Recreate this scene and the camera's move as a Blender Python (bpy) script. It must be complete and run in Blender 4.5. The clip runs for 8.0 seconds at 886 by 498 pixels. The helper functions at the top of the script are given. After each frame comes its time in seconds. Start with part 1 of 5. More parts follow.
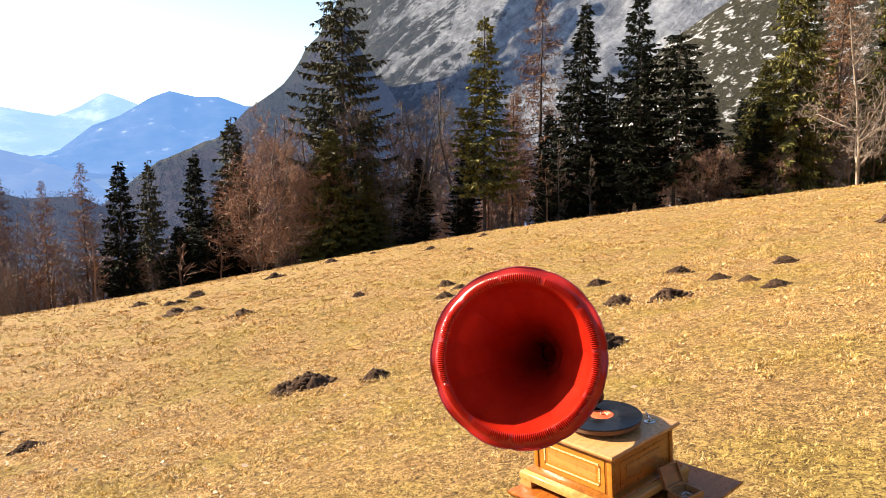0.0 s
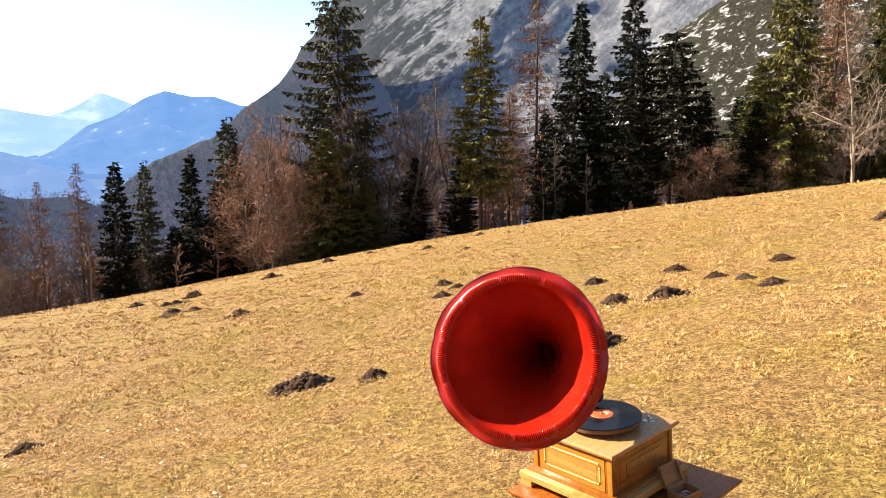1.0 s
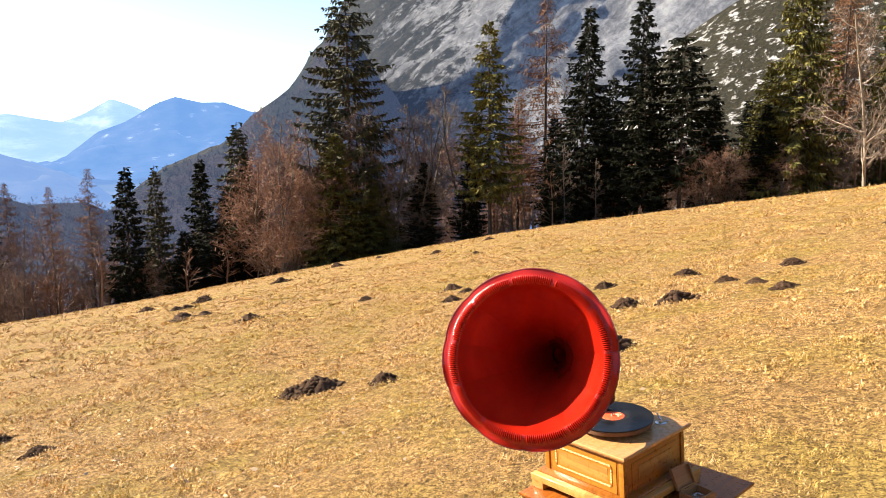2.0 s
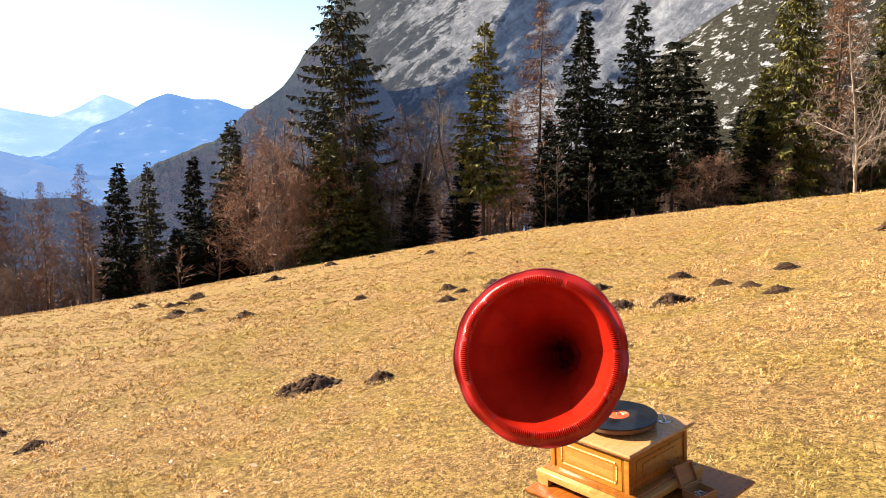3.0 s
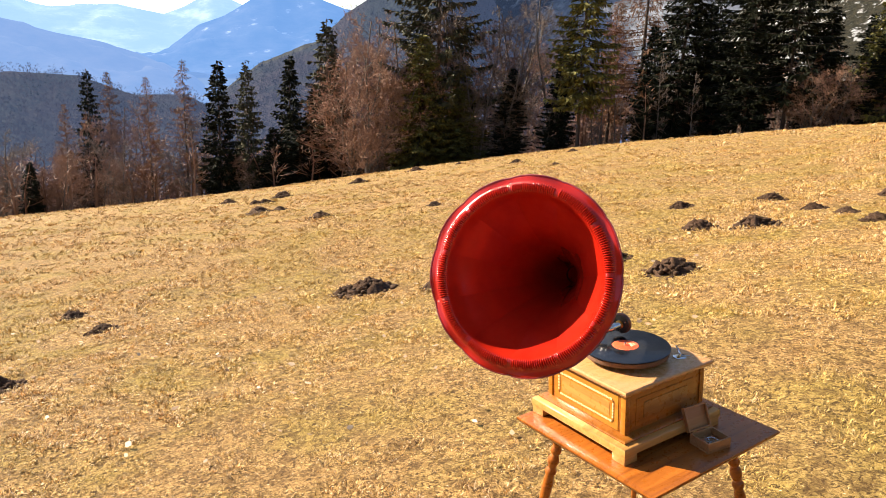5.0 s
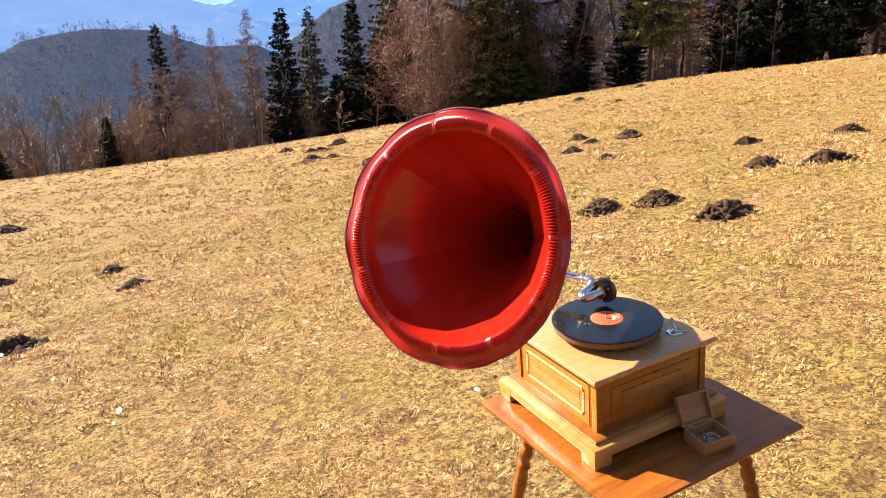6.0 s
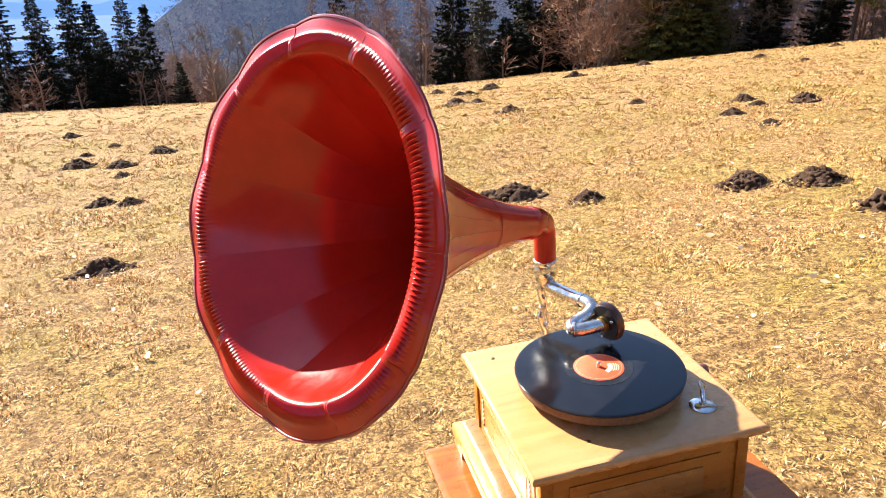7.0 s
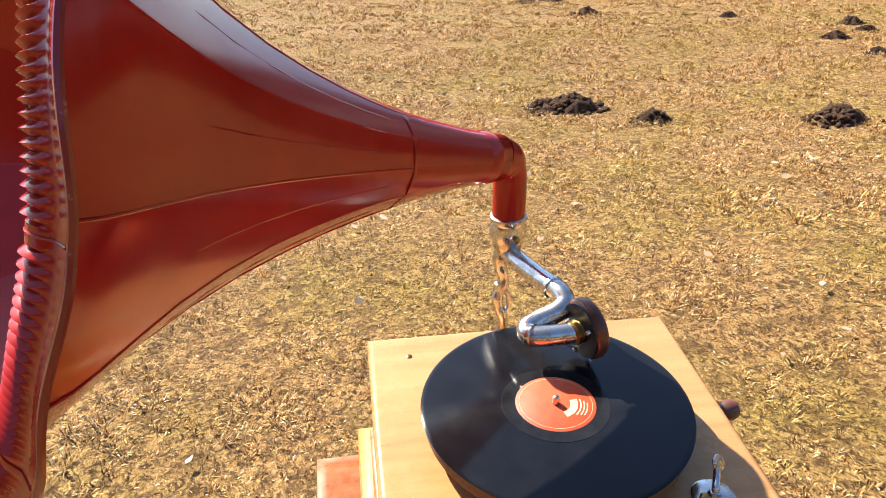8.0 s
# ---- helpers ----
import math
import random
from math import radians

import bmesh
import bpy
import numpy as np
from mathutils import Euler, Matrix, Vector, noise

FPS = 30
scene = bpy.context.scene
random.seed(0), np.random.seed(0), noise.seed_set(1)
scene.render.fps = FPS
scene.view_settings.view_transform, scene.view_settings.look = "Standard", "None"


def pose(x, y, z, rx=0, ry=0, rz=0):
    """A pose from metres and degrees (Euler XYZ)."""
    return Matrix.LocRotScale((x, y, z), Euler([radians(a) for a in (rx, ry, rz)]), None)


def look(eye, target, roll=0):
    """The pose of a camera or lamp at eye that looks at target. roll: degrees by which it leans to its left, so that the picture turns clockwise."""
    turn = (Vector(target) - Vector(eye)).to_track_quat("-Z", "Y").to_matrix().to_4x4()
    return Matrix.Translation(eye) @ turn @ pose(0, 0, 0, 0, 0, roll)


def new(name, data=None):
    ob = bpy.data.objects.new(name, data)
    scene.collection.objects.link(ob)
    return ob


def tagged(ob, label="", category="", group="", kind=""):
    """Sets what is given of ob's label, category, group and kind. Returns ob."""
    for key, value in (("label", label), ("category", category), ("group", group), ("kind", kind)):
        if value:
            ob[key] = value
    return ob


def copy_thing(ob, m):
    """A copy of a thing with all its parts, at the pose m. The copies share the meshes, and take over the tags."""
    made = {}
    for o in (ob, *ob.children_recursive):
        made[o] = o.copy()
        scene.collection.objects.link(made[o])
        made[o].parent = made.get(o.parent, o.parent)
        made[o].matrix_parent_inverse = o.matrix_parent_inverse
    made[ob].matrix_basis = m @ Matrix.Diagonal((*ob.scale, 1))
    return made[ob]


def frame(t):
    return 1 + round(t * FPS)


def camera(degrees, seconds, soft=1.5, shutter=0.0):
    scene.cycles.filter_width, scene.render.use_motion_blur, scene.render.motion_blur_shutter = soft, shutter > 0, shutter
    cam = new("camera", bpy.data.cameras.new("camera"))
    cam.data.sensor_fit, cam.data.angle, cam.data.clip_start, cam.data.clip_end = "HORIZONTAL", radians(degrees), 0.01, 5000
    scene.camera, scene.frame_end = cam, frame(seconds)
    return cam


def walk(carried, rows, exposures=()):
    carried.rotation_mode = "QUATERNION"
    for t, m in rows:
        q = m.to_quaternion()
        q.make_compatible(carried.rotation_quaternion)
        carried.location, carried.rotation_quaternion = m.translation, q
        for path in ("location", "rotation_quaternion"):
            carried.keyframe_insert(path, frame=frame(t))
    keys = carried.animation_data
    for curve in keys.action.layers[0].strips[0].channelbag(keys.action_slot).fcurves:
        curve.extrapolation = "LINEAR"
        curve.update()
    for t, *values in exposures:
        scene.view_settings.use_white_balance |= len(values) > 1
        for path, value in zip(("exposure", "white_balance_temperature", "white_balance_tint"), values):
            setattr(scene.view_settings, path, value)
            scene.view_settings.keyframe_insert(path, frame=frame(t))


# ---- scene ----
# ---- camera ----
TILT = Matrix.Translation((0, 0, 0.68)) @ Matrix.Rotation(radians(4.137), 4, Vector((-0.396, -0.918, 0)))
LENS = 61.3
PATH = [
    (0, (-1.762, -1.421, 0.965), (-0.51, 0.102, 0.633), -4.0),
    (0.5, (-1.764, -1.417, 0.976), (-0.506, 0.101, 0.637), -4.3),
    (1, (-1.77, -1.417, 0.97), (-0.511, 0.1, 0.635), -4.2),
    (1.5, (-1.774, -1.418, 0.968), (-0.524, 0.108, 0.642), -4.6),
    (2.8, (-1.832, -1.422, 0.96), (-0.595, 0.118, 0.646), -3.7),
    (3, (-1.853, -1.413, 0.971), (-0.593, 0.107, 0.65), -3.5),
    (3.5, (-1.899, -1.407, 0.962), (-0.611, 0.08, 0.6), -4.0),
    (4, (-1.87, -1.408, 0.958), (-0.578, 0.06, 0.538), -5.4),
    (4.5, (-1.691, -1.428, 0.914), (-0.517, 0.147, 0.538), -3.2),
    (4.7, (-1.606, -1.423, 0.909), (-0.501, 0.177, 0.445), -2.3),
    (5.8, (-1.079, -1.267, 0.814), (-0.218, 0.424, 0.183), -4.9),
    (6, (-0.996, -1.234, 0.791), (-0.175, 0.46, 0.115), -5.3),
    (6.3, (-0.849, -1.127, 0.729), (-0.121, 0.597, 0.039), -5.2),
    (6.5, (-0.691, -1.073, 0.702), (-0.119, 0.738, 0.075), -5.1),
    (7, (-0.424, -0.881, 0.638), (-0.015, 0.919, -0.132), -4.2),
    (7.2, (-0.332, -0.767, 0.589), (0.070, 0.994, -0.180), -3.3),
    (7.5, (-0.244, -0.659, 0.552), (0.088, 1.063, -0.411), -1.6),
    (8, (-0.169, -0.51, 0.502), (0.051, 1.209, -0.496), -0.5),
]
cam = camera(LENS, 8.0, soft=0.8)
walk(cam, [(t, TILT @ look(e, a, roll)) for t, e, a, roll in PATH], exposures=[(0, 1.8, 6500, 10), (4.7, 1.8, 6500, 10), (6, 1.91, 6250, 10.5), (7, 2.15, 5950, 11), (7.5, 1.9, 5950, 11), (8, 1.7, 6000, 12)])

# ---- world and sun ----
SUN_AZ, SUN_EL = 121.5, 34.0
sun_dir = TILT.to_3x3() @ Vector((math.cos(radians(SUN_AZ)) * math.cos(radians(SUN_EL)), math.sin(radians(SUN_AZ)) * math.cos(radians(SUN_EL)), math.sin(radians(SUN_EL))))
world = bpy.data.worlds.new("sky")
scene.world = world
world.use_nodes = True
wn = world.node_tree
sky = wn.nodes.new("ShaderNodeTexSky")
sky.sky_type = 'NISHITA'
sky.sun_disc = False
sky.sun_elevation = radians(SUN_EL)
sky.sun_rotation = radians(90 - SUN_AZ)
sky.altitude = 900
sky.dust_density = 1.2
wn.nodes["Background"].inputs[1].default_value = 0.072
wn.links.new(sky.outputs[0], wn.nodes["Background"].inputs[0])
sun = new("sun", bpy.data.lights.new("sun", 'SUN'))
sun.data.energy = 5.0
sun.data.angle = radians(0.55)
sun.data.color = (1.0, 0.89, 0.72)
sun.matrix_world = look(sun_dir * 60, (0, 0, 0))


# ---- materials ----
class Mat:
    """A node material with a Principled shader and short ways to wire it."""

    def __init__(self, name, rough=0.6, metal=0.0, coat=0.0, coat_rough=0.1, spec=0.5):
        self.m = bpy.data.materials.new(name)
        self.m.use_nodes = True
        self.t = self.m.node_tree
        self.b = self.t.nodes["Principled BSDF"]
        self.set("Roughness", rough)
        self.set("Metallic", metal)
        self.set("Coat Weight", coat)
        self.set("Coat Roughness", coat_rough)
        self.set("Specular IOR Level", spec)
        self.coord = self.t.nodes.new("ShaderNodeTexCoord")

    def set(self, key, value):
        self.b.inputs[key].default_value = value

    def link(self, a, b):
        self.t.links.new(a, b)

    def mapped(self, scale=(1, 1, 1), source="Object", turn=(0, 0, 0)):
        n = self.t.nodes.new("ShaderNodeMapping")
        n.inputs["Scale"].default_value = scale
        n.inputs["Rotation"].default_value = turn
        self.link(self.coord.outputs[source], n.inputs[0])
        return n.outputs[0]

    def noise(self, scale, detail=4, rough=0.6, vec=None, distort=0.0):
        n = self.t.nodes.new("ShaderNodeTexNoise")
        n.inputs["Scale"].default_value = scale
        n.inputs["Detail"].default_value = detail
        n.inputs["Roughness"].default_value = rough
        n.inputs["Distortion"].default_value = distort
        self.link(vec or self.coord.outputs["Object"], n.inputs["Vector"])
        return n.outputs["Fac"]

    def ramp(self, fac, *stops):
        n = self.t.nodes.new("ShaderNodeValToRGB")
        e = n.color_ramp.elements
        while len(e) < len(stops):
            e.new(0.5)
        for el, (p, c) in zip(e, stops):
            el.position = p
            el.color = (*c, 1) if not isinstance(c, (int, float)) else (c, c, c, 1)
        self.link(fac, n.inputs[0])
        return n.outputs[0]

    def mix(self, fac, a, b, how='MIX'):
        n = self.t.nodes.new("ShaderNodeMix")
        n.data_type = 'RGBA'
        n.blend_type = how
        for v, k in ((fac, 0), (a, 6), (b, 7)):
            if isinstance(v, (int, float)):
                n.inputs[k].default_value = v if k == 0 else (v, v, v, 1)
            elif isinstance(v, tuple):
                n.inputs[k].default_value = (*v, 1)
            else:
                self.link(v, n.inputs[k])
        return n.outputs[2]

    def math(self, op, a, b=0.5):
        n = self.t.nodes.new("ShaderNodeMath")
        n.operation = op
        for v, k in ((a, 0), (b, 1)):
            if isinstance(v, (int, float)):
                n.inputs[k].default_value = v
            else:
                self.link(v, n.inputs[k])
        return n.outputs[0]

    def dot(self, axis):
        n = self.t.nodes.new("ShaderNodeVectorMath")
        n.operation = 'DOT_PRODUCT'
        n.inputs[1].default_value = axis
        self.link(self.coord.outputs["Object"], n.inputs[0])
        return n.outputs["Value"]

    def combine(self, x, y):
        n = self.t.nodes.new("ShaderNodeCombineXYZ")
        self.link(x, n.inputs[0])
        self.link(y, n.inputs[1])
        return n.outputs[0]

    def colour(self, out):
        if isinstance(out, tuple):
            self.b.inputs["Base Color"].default_value = (*out, 1)
        else:
            self.link(out, self.b.inputs["Base Color"])
        return self

    def rough(self, fac, lo, hi):
        self.link(self.ramp(fac, (0.3, lo), (0.7, hi)), self.b.inputs["Roughness"])
        return self

    def bump(self, height, strength=0.3, distance=0.01):
        n = self.t.nodes.new("ShaderNodeBump")
        n.inputs["Strength"].default_value = strength
        n.inputs["Distance"].default_value = distance
        self.link(height, n.inputs["Height"])
        self.link(n.outputs[0], self.b.inputs["Normal"])
        return self

    def island(self):
        n = self.t.nodes.new("ShaderNodeNewGeometry")
        return n.outputs["Random Per Island"]

    def object_random(self):
        n = self.t.nodes.new("ShaderNodeObjectInfo")
        return n.outputs["Random"]


def wood(name, dark, mid, light, axis=0, rough=0.3, coat=0.4, scale=1.0):
    k = Mat(name, coat=coat * 0.4, coat_rough=0.12, spec=0.3)
    s = [45 * scale] * 3
    s[axis] = 3.0 * scale
    grain = k.noise(1.0, 6, 0.65, k.mapped(tuple(s)), 0.6)
    broad = k.noise(7.0, 3, 0.5, k.mapped(tuple(v * 0.03 for v in s)), 1.5)
    c = k.ramp(grain, (0.3, dark), (0.5, mid), (0.72, light))
    c = k.mix(k.ramp(broad, (0.35, 0.0), (0.7, 0.5)), c, mid)
    stain = k.noise(9, 5, 0.6)
    c = k.mix(k.ramp(stain, (0.5, 0.0), (0.75, 0.35)), c, dark)
    k.colour(c).rough(k.noise(60, 3), rough * 0.75, rough * 1.35).bump(grain, 0.12, 0.002)
    return k.m


red = Mat("red_lacquer", spec=0.4, coat=0.1, coat_rough=0.07)
n1 = red.noise(14, 5)
red.colour(red.mix(red.ramp(n1, (0.35, 0.0), (0.7, 1.0)), (0.33, 0.0095, 0.0036), (0.42, 0.0150, 0.0055)))
red.rough(red.noise(40, 4), 0.12, 0.22).bump(red.noise(22, 3), 0.06, 0.004)
RED = red.m
k = Mat("red_lacquer_worn", rough=0.35, coat=0.4)
wear = k.noise(55, 6, 0.7)
k.colour(k.mix(k.ramp(wear, (0.62, 0.0), (0.68, 1.0)), (0.20, 0.006, 0.006), (0.45, 0.2, 0.15))).bump(wear, 0.1, 0.002)
RED_WORN = k.m
# one oak in two tones: shade darkens the first, sunlight lightens the second
OAK_SHADED = wood("honey_oak_shaded", (0.15, 0.044, 0.006), (0.27, 0.088, 0.010), (0.36, 0.13, 0.018), axis=0)
OAK_SUNLIT = wood("honey_oak_sunlit", (0.22, 0.075, 0.009), (0.40, 0.15, 0.016), (0.49, 0.215, 0.03), axis=1)
PALE = wood("pale_oak_plinth", (0.30, 0.13, 0.028), (0.45, 0.22, 0.055), (0.54, 0.30, 0.095), axis=0, rough=0.34)
LID = wood("tan_lid_wood", (0.38, 0.18, 0.062), (0.47, 0.24, 0.088), (0.53, 0.285, 0.115), axis=0, rough=0.26, coat=0.5)
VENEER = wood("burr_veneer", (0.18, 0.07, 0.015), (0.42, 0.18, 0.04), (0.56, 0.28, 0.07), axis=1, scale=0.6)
# dark front field and inlay ends; the front's shade is in this tone too
SHADE_PANEL = wood("shaded_panel_dark_inlay", (0.12, 0.05, 0.014), (0.24, 0.1, 0.025), (0.34, 0.15, 0.04), axis=0)
MAHOGANY = wood("mahogany", (0.13, 0.032, 0.006), (0.29, 0.082, 0.010), (0.40, 0.125, 0.017), axis=0, rough=0.3, coat=0.25)
BOXWOOD = wood("needle_box_wood", (0.2, 0.085, 0.03), (0.33, 0.15, 0.055), (0.42, 0.21, 0.09), axis=0, rough=0.45, coat=0.1)
k = Mat("inlay_maple", rough=0.35)
k.colour(k.ramp(k.noise(200, 3), (0.3, (0.6, 0.45, 0.2)), (0.7, (0.8, 0.66, 0.36))))
INLAY = k.m
k = Mat("nickel_plate", rough=0.2, metal=1.0)
tn = k.noise(60, 6, 0.7)
k.colour(k.ramp(tn, (0.35, (0.42, 0.37, 0.31)), (0.55, (0.7, 0.68, 0.66)), (0.8, (0.78, 0.77, 0.76))))
k.rough(tn, 0.34, 0.16).bump(k.noise(120, 3), 0.05, 0.001)
NICKEL = k.m
k = Mat("old_brass", rough=0.3, metal=1.0)
k.colour(k.ramp(k.noise(80, 5), (0.3, (0.16, 0.08, 0.03)), (0.6, (0.5, 0.32, 0.1)), (0.8, (0.65, 0.46, 0.18))))
BRASS = k.m
k = Mat("bronze_enamel", rough=0.35, metal=0.5, coat=0.3)
k.colour(k.ramp(k.noise(50, 5), (0.3, (0.06, 0.022, 0.012)), (0.7, (0.24, 0.10, 0.055))))
BRONZE = k.m
k = Mat("black_japan", rough=0.3)
k.colour((0.012, 0.011, 0.012))
BLACK = k.m
k = Mat("shellac", rough=0.3, spec=0.32, coat=0.0, coat_rough=0.04)
k.colour(k.ramp(k.noise(30, 4), (0.3, (0.005, 0.005, 0.006)), (0.7, (0.010, 0.010, 0.012))))
k.set("Anisotropic", 0.88)
tg = k.t.nodes.new("ShaderNodeTangent")
tg.direction_type, tg.axis = 'RADIAL', 'Z'
k.link(tg.outputs[0], k.b.inputs["Tangent"])
k.rough(k.noise(25, 4), 0.11, 0.17)
k.set("Anisotropic Rotation", 0.25)
SHELLAC = k.m
k = Mat("shellac_smooth", rough=0.12, spec=0.2)
k.colour(k.ramp(k.noise(60, 4), (0.3, (0.009, 0.009, 0.010)), (0.7, (0.02, 0.02, 0.022))))
SHELLAC_SMOOTH = k.m
k = Mat("orange_paper", rough=0.55)
k.colour(k.ramp(k.noise(90, 5), (0.3, (0.62, 0.062, 0.013)), (0.7, (0.76, 0.095, 0.022))))
LABEL = k.m
k = Mat("cream_print", rough=0.5)
k.colour(k.ramp(k.noise(300, 3), (0.4, (0.72, 0.46, 0.24)), (0.6, (0.8, 0.6, 0.36))))
PRINT = k.m
k = Mat("brown_felt", rough=0.9)
k.colour(k.ramp(k.noise(300, 4), (0.3, (0.10, 0.05, 0.025)), (0.7, (0.2, 0.1, 0.05)))).bump(k.noise(400, 3), 0.3, 0.001)
FELT = k.m
k = Mat("dark_knob_wood", rough=0.35, coat=0.3)
k.colour(k.ramp(k.noise(40, 4), (0.3, (0.06, 0.02, 0.012)), (0.7, (0.14, 0.05, 0.03))))
KNOB = k.m

k = Mat("loose_soil", rough=0.95, spec=0.2)
s1 = k.noise(30, 6, 0.7)
k.colour(k.mix(k.ramp(k.noise(5, 4), (0.4, 0.0), (0.7, 1.0)), k.ramp(s1, (0.3, (0.022, 0.011, 0.006)), (0.7, (0.085, 0.042, 0.022))), k.ramp(s1, (0.3, (0.045, 0.025, 0.014)), (0.7, (0.13, 0.075, 0.04)))))
k.bump(s1, 0.8, 0.02)
SOIL = k.m

# dry winter meadow
k = Mat("dry_meadow", rough=0.9, spec=0.15)
fine = k.noise(38, 8, 0.75, k.mapped((1.0, 1.0, 1.0)), 1.2)
strand = k.noise(95, 5, 0.7, k.mapped((1.0, 0.45, 1.0), turn=(0, 0, 0.6)), 1.8)
patch = k.noise(1.1, 5, 0.62)
broad = k.noise(0.16, 4, 0.6)
straw = k.ramp(strand, (0.34, (0.10, 0.046, 0.013)), (0.48, (0.45, 0.25, 0.08)), (0.64, (0.80, 0.52, 0.21)))
green = k.ramp(strand, (0.28, (0.12, 0.082, 0.016)), (0.5, (0.41, 0.285, 0.058)), (0.72, (0.60, 0.43, 0.115)))
c = k.mix(k.ramp(patch, (0.42, 0.0), (0.64, 0.8)), straw, green)
c = k.mix(k.ramp(broad, (0.4, 0.0), (0.65, 0.35)), c, (0.43, 0.27, 0.105))
# random dark specks put the shaded gaps between blades into the colour
c = k.mix(k.ramp(fine, (0.42, 0.92), (0.53, 0.0)), c, (0.06, 0.03, 0.010))
c = k.mix(k.ramp(k.noise(13, 5, 0.7), (0.4, 0.6), (0.52, 0.0)), c, (0.12, 0.062, 0.02))
k.colour(c).bump(k.mix(0.5, fine, strand), 0.9, 0.05)
MEADOW = k.m
k = Mat("forest_litter", rough=0.95, spec=0.1)
k.colour(k.ramp(k.noise(0.6, 8, 0.7), (0.3, (0.03, 0.02, 0.012)), (0.6, (0.11, 0.07, 0.04)), (0.8, (0.2, 0.15, 0.1))))
LITTER = k.m


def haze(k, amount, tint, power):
    """Far backdrop: mixes a tinted glow into the surface, standing in for kilometres of lit valley air."""
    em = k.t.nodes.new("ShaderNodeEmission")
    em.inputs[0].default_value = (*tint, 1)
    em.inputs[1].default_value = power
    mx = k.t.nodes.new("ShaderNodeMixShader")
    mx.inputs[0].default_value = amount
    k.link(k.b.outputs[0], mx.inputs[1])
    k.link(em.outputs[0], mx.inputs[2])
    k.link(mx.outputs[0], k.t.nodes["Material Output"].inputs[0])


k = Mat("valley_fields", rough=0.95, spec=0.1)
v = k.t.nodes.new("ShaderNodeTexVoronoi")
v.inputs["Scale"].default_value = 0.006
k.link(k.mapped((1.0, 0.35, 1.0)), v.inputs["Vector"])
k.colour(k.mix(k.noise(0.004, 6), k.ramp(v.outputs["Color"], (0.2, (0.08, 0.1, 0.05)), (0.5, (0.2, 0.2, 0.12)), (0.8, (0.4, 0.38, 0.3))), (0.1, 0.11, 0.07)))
# most of the valley floor's tone is this painted haze glow
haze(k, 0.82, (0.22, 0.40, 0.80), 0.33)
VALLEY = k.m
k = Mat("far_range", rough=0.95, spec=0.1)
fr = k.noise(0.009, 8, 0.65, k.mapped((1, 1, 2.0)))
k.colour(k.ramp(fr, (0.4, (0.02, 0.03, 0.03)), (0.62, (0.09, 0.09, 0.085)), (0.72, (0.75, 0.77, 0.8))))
# blue glow in the material paints the haze before the range
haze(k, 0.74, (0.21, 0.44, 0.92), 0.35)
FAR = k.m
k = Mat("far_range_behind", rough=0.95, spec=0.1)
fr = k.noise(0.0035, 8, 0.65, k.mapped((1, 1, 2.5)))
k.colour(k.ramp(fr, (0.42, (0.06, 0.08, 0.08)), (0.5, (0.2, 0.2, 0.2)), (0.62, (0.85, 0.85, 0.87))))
# stronger, paler glow: the painted haze of the farthest range
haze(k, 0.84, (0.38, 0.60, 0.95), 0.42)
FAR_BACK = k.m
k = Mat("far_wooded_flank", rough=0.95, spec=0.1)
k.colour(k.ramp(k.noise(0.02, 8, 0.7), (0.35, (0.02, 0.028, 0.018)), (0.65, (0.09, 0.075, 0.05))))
# the flank's blue is haze put in as a glow
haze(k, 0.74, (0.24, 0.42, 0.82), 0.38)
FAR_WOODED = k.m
k = Mat("hazed_wooded_hill", rough=0.95, spec=0.1)
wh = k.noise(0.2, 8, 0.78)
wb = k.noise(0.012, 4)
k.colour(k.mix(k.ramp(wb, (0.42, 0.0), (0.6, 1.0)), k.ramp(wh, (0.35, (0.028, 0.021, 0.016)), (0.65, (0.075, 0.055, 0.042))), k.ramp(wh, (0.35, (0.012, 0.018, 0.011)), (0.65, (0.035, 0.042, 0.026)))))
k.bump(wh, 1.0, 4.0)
# half the shading is a bluish glow that paints haze over the hill
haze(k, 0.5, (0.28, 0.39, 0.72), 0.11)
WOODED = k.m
k = Mat("dark_forest_slope", rough=0.95, spec=0.1)
k.colour(k.ramp(k.noise(0.25, 8, 0.75), (0.35, (0.010, 0.014, 0.008)), (0.5, (0.035, 0.035, 0.02)), (0.68, (0.12, 0.085, 0.055))))
k.bump(k.noise(0.4, 6, 0.7), 1.0, 2.0)
FOREST = k.m
k = Mat("limestone_face", rough=0.9, spec=0.15)
# axes of the face: along its falling gullies, across them, and sideways towards the valley
down = k.dot((-0.58, 0.48, -0.66))
over = k.dot((-0.50, 0.42, 0.75))
side = k.dot((-0.77, 0.64, 0.0))
gully = k.noise(1.0, 10, 0.72, k.combine(k.math('MULTIPLY', down, 0.009), k.math('MULTIPLY', over, 0.042)), 0.6)
streak = k.noise(0.05, 10, 0.8, k.mapped((1.2, 1.2, 0.7)), 0.5)
scrub = k.noise(0.045, 12, 0.8, k.mapped((1.0, 1.0, 1.2)), 0.3)
rockc = k.ramp(k.mix(0.5, streak, gully), (0.36, (0.06, 0.062, 0.068)), (0.48, (0.22, 0.218, 0.218)), (0.6, (0.52, 0.51, 0.50)))
pine = k.ramp(k.noise(0.09, 6, 0.7), (0.35, (0.012, 0.015, 0.011)), (0.7, (0.045, 0.043, 0.028)))
cover = k.math('ADD', k.mix(0.55, scrub, gully), k.math('MULTIPLY', k.math('ADD', side, -25), 0.0007))
k.colour(k.mix(k.ramp(cover, (0.46, 0.0), (0.515, 1.0)), rockc, pine))
k.bump(k.mix(0.5, streak, gully), 1.0, 16.0)
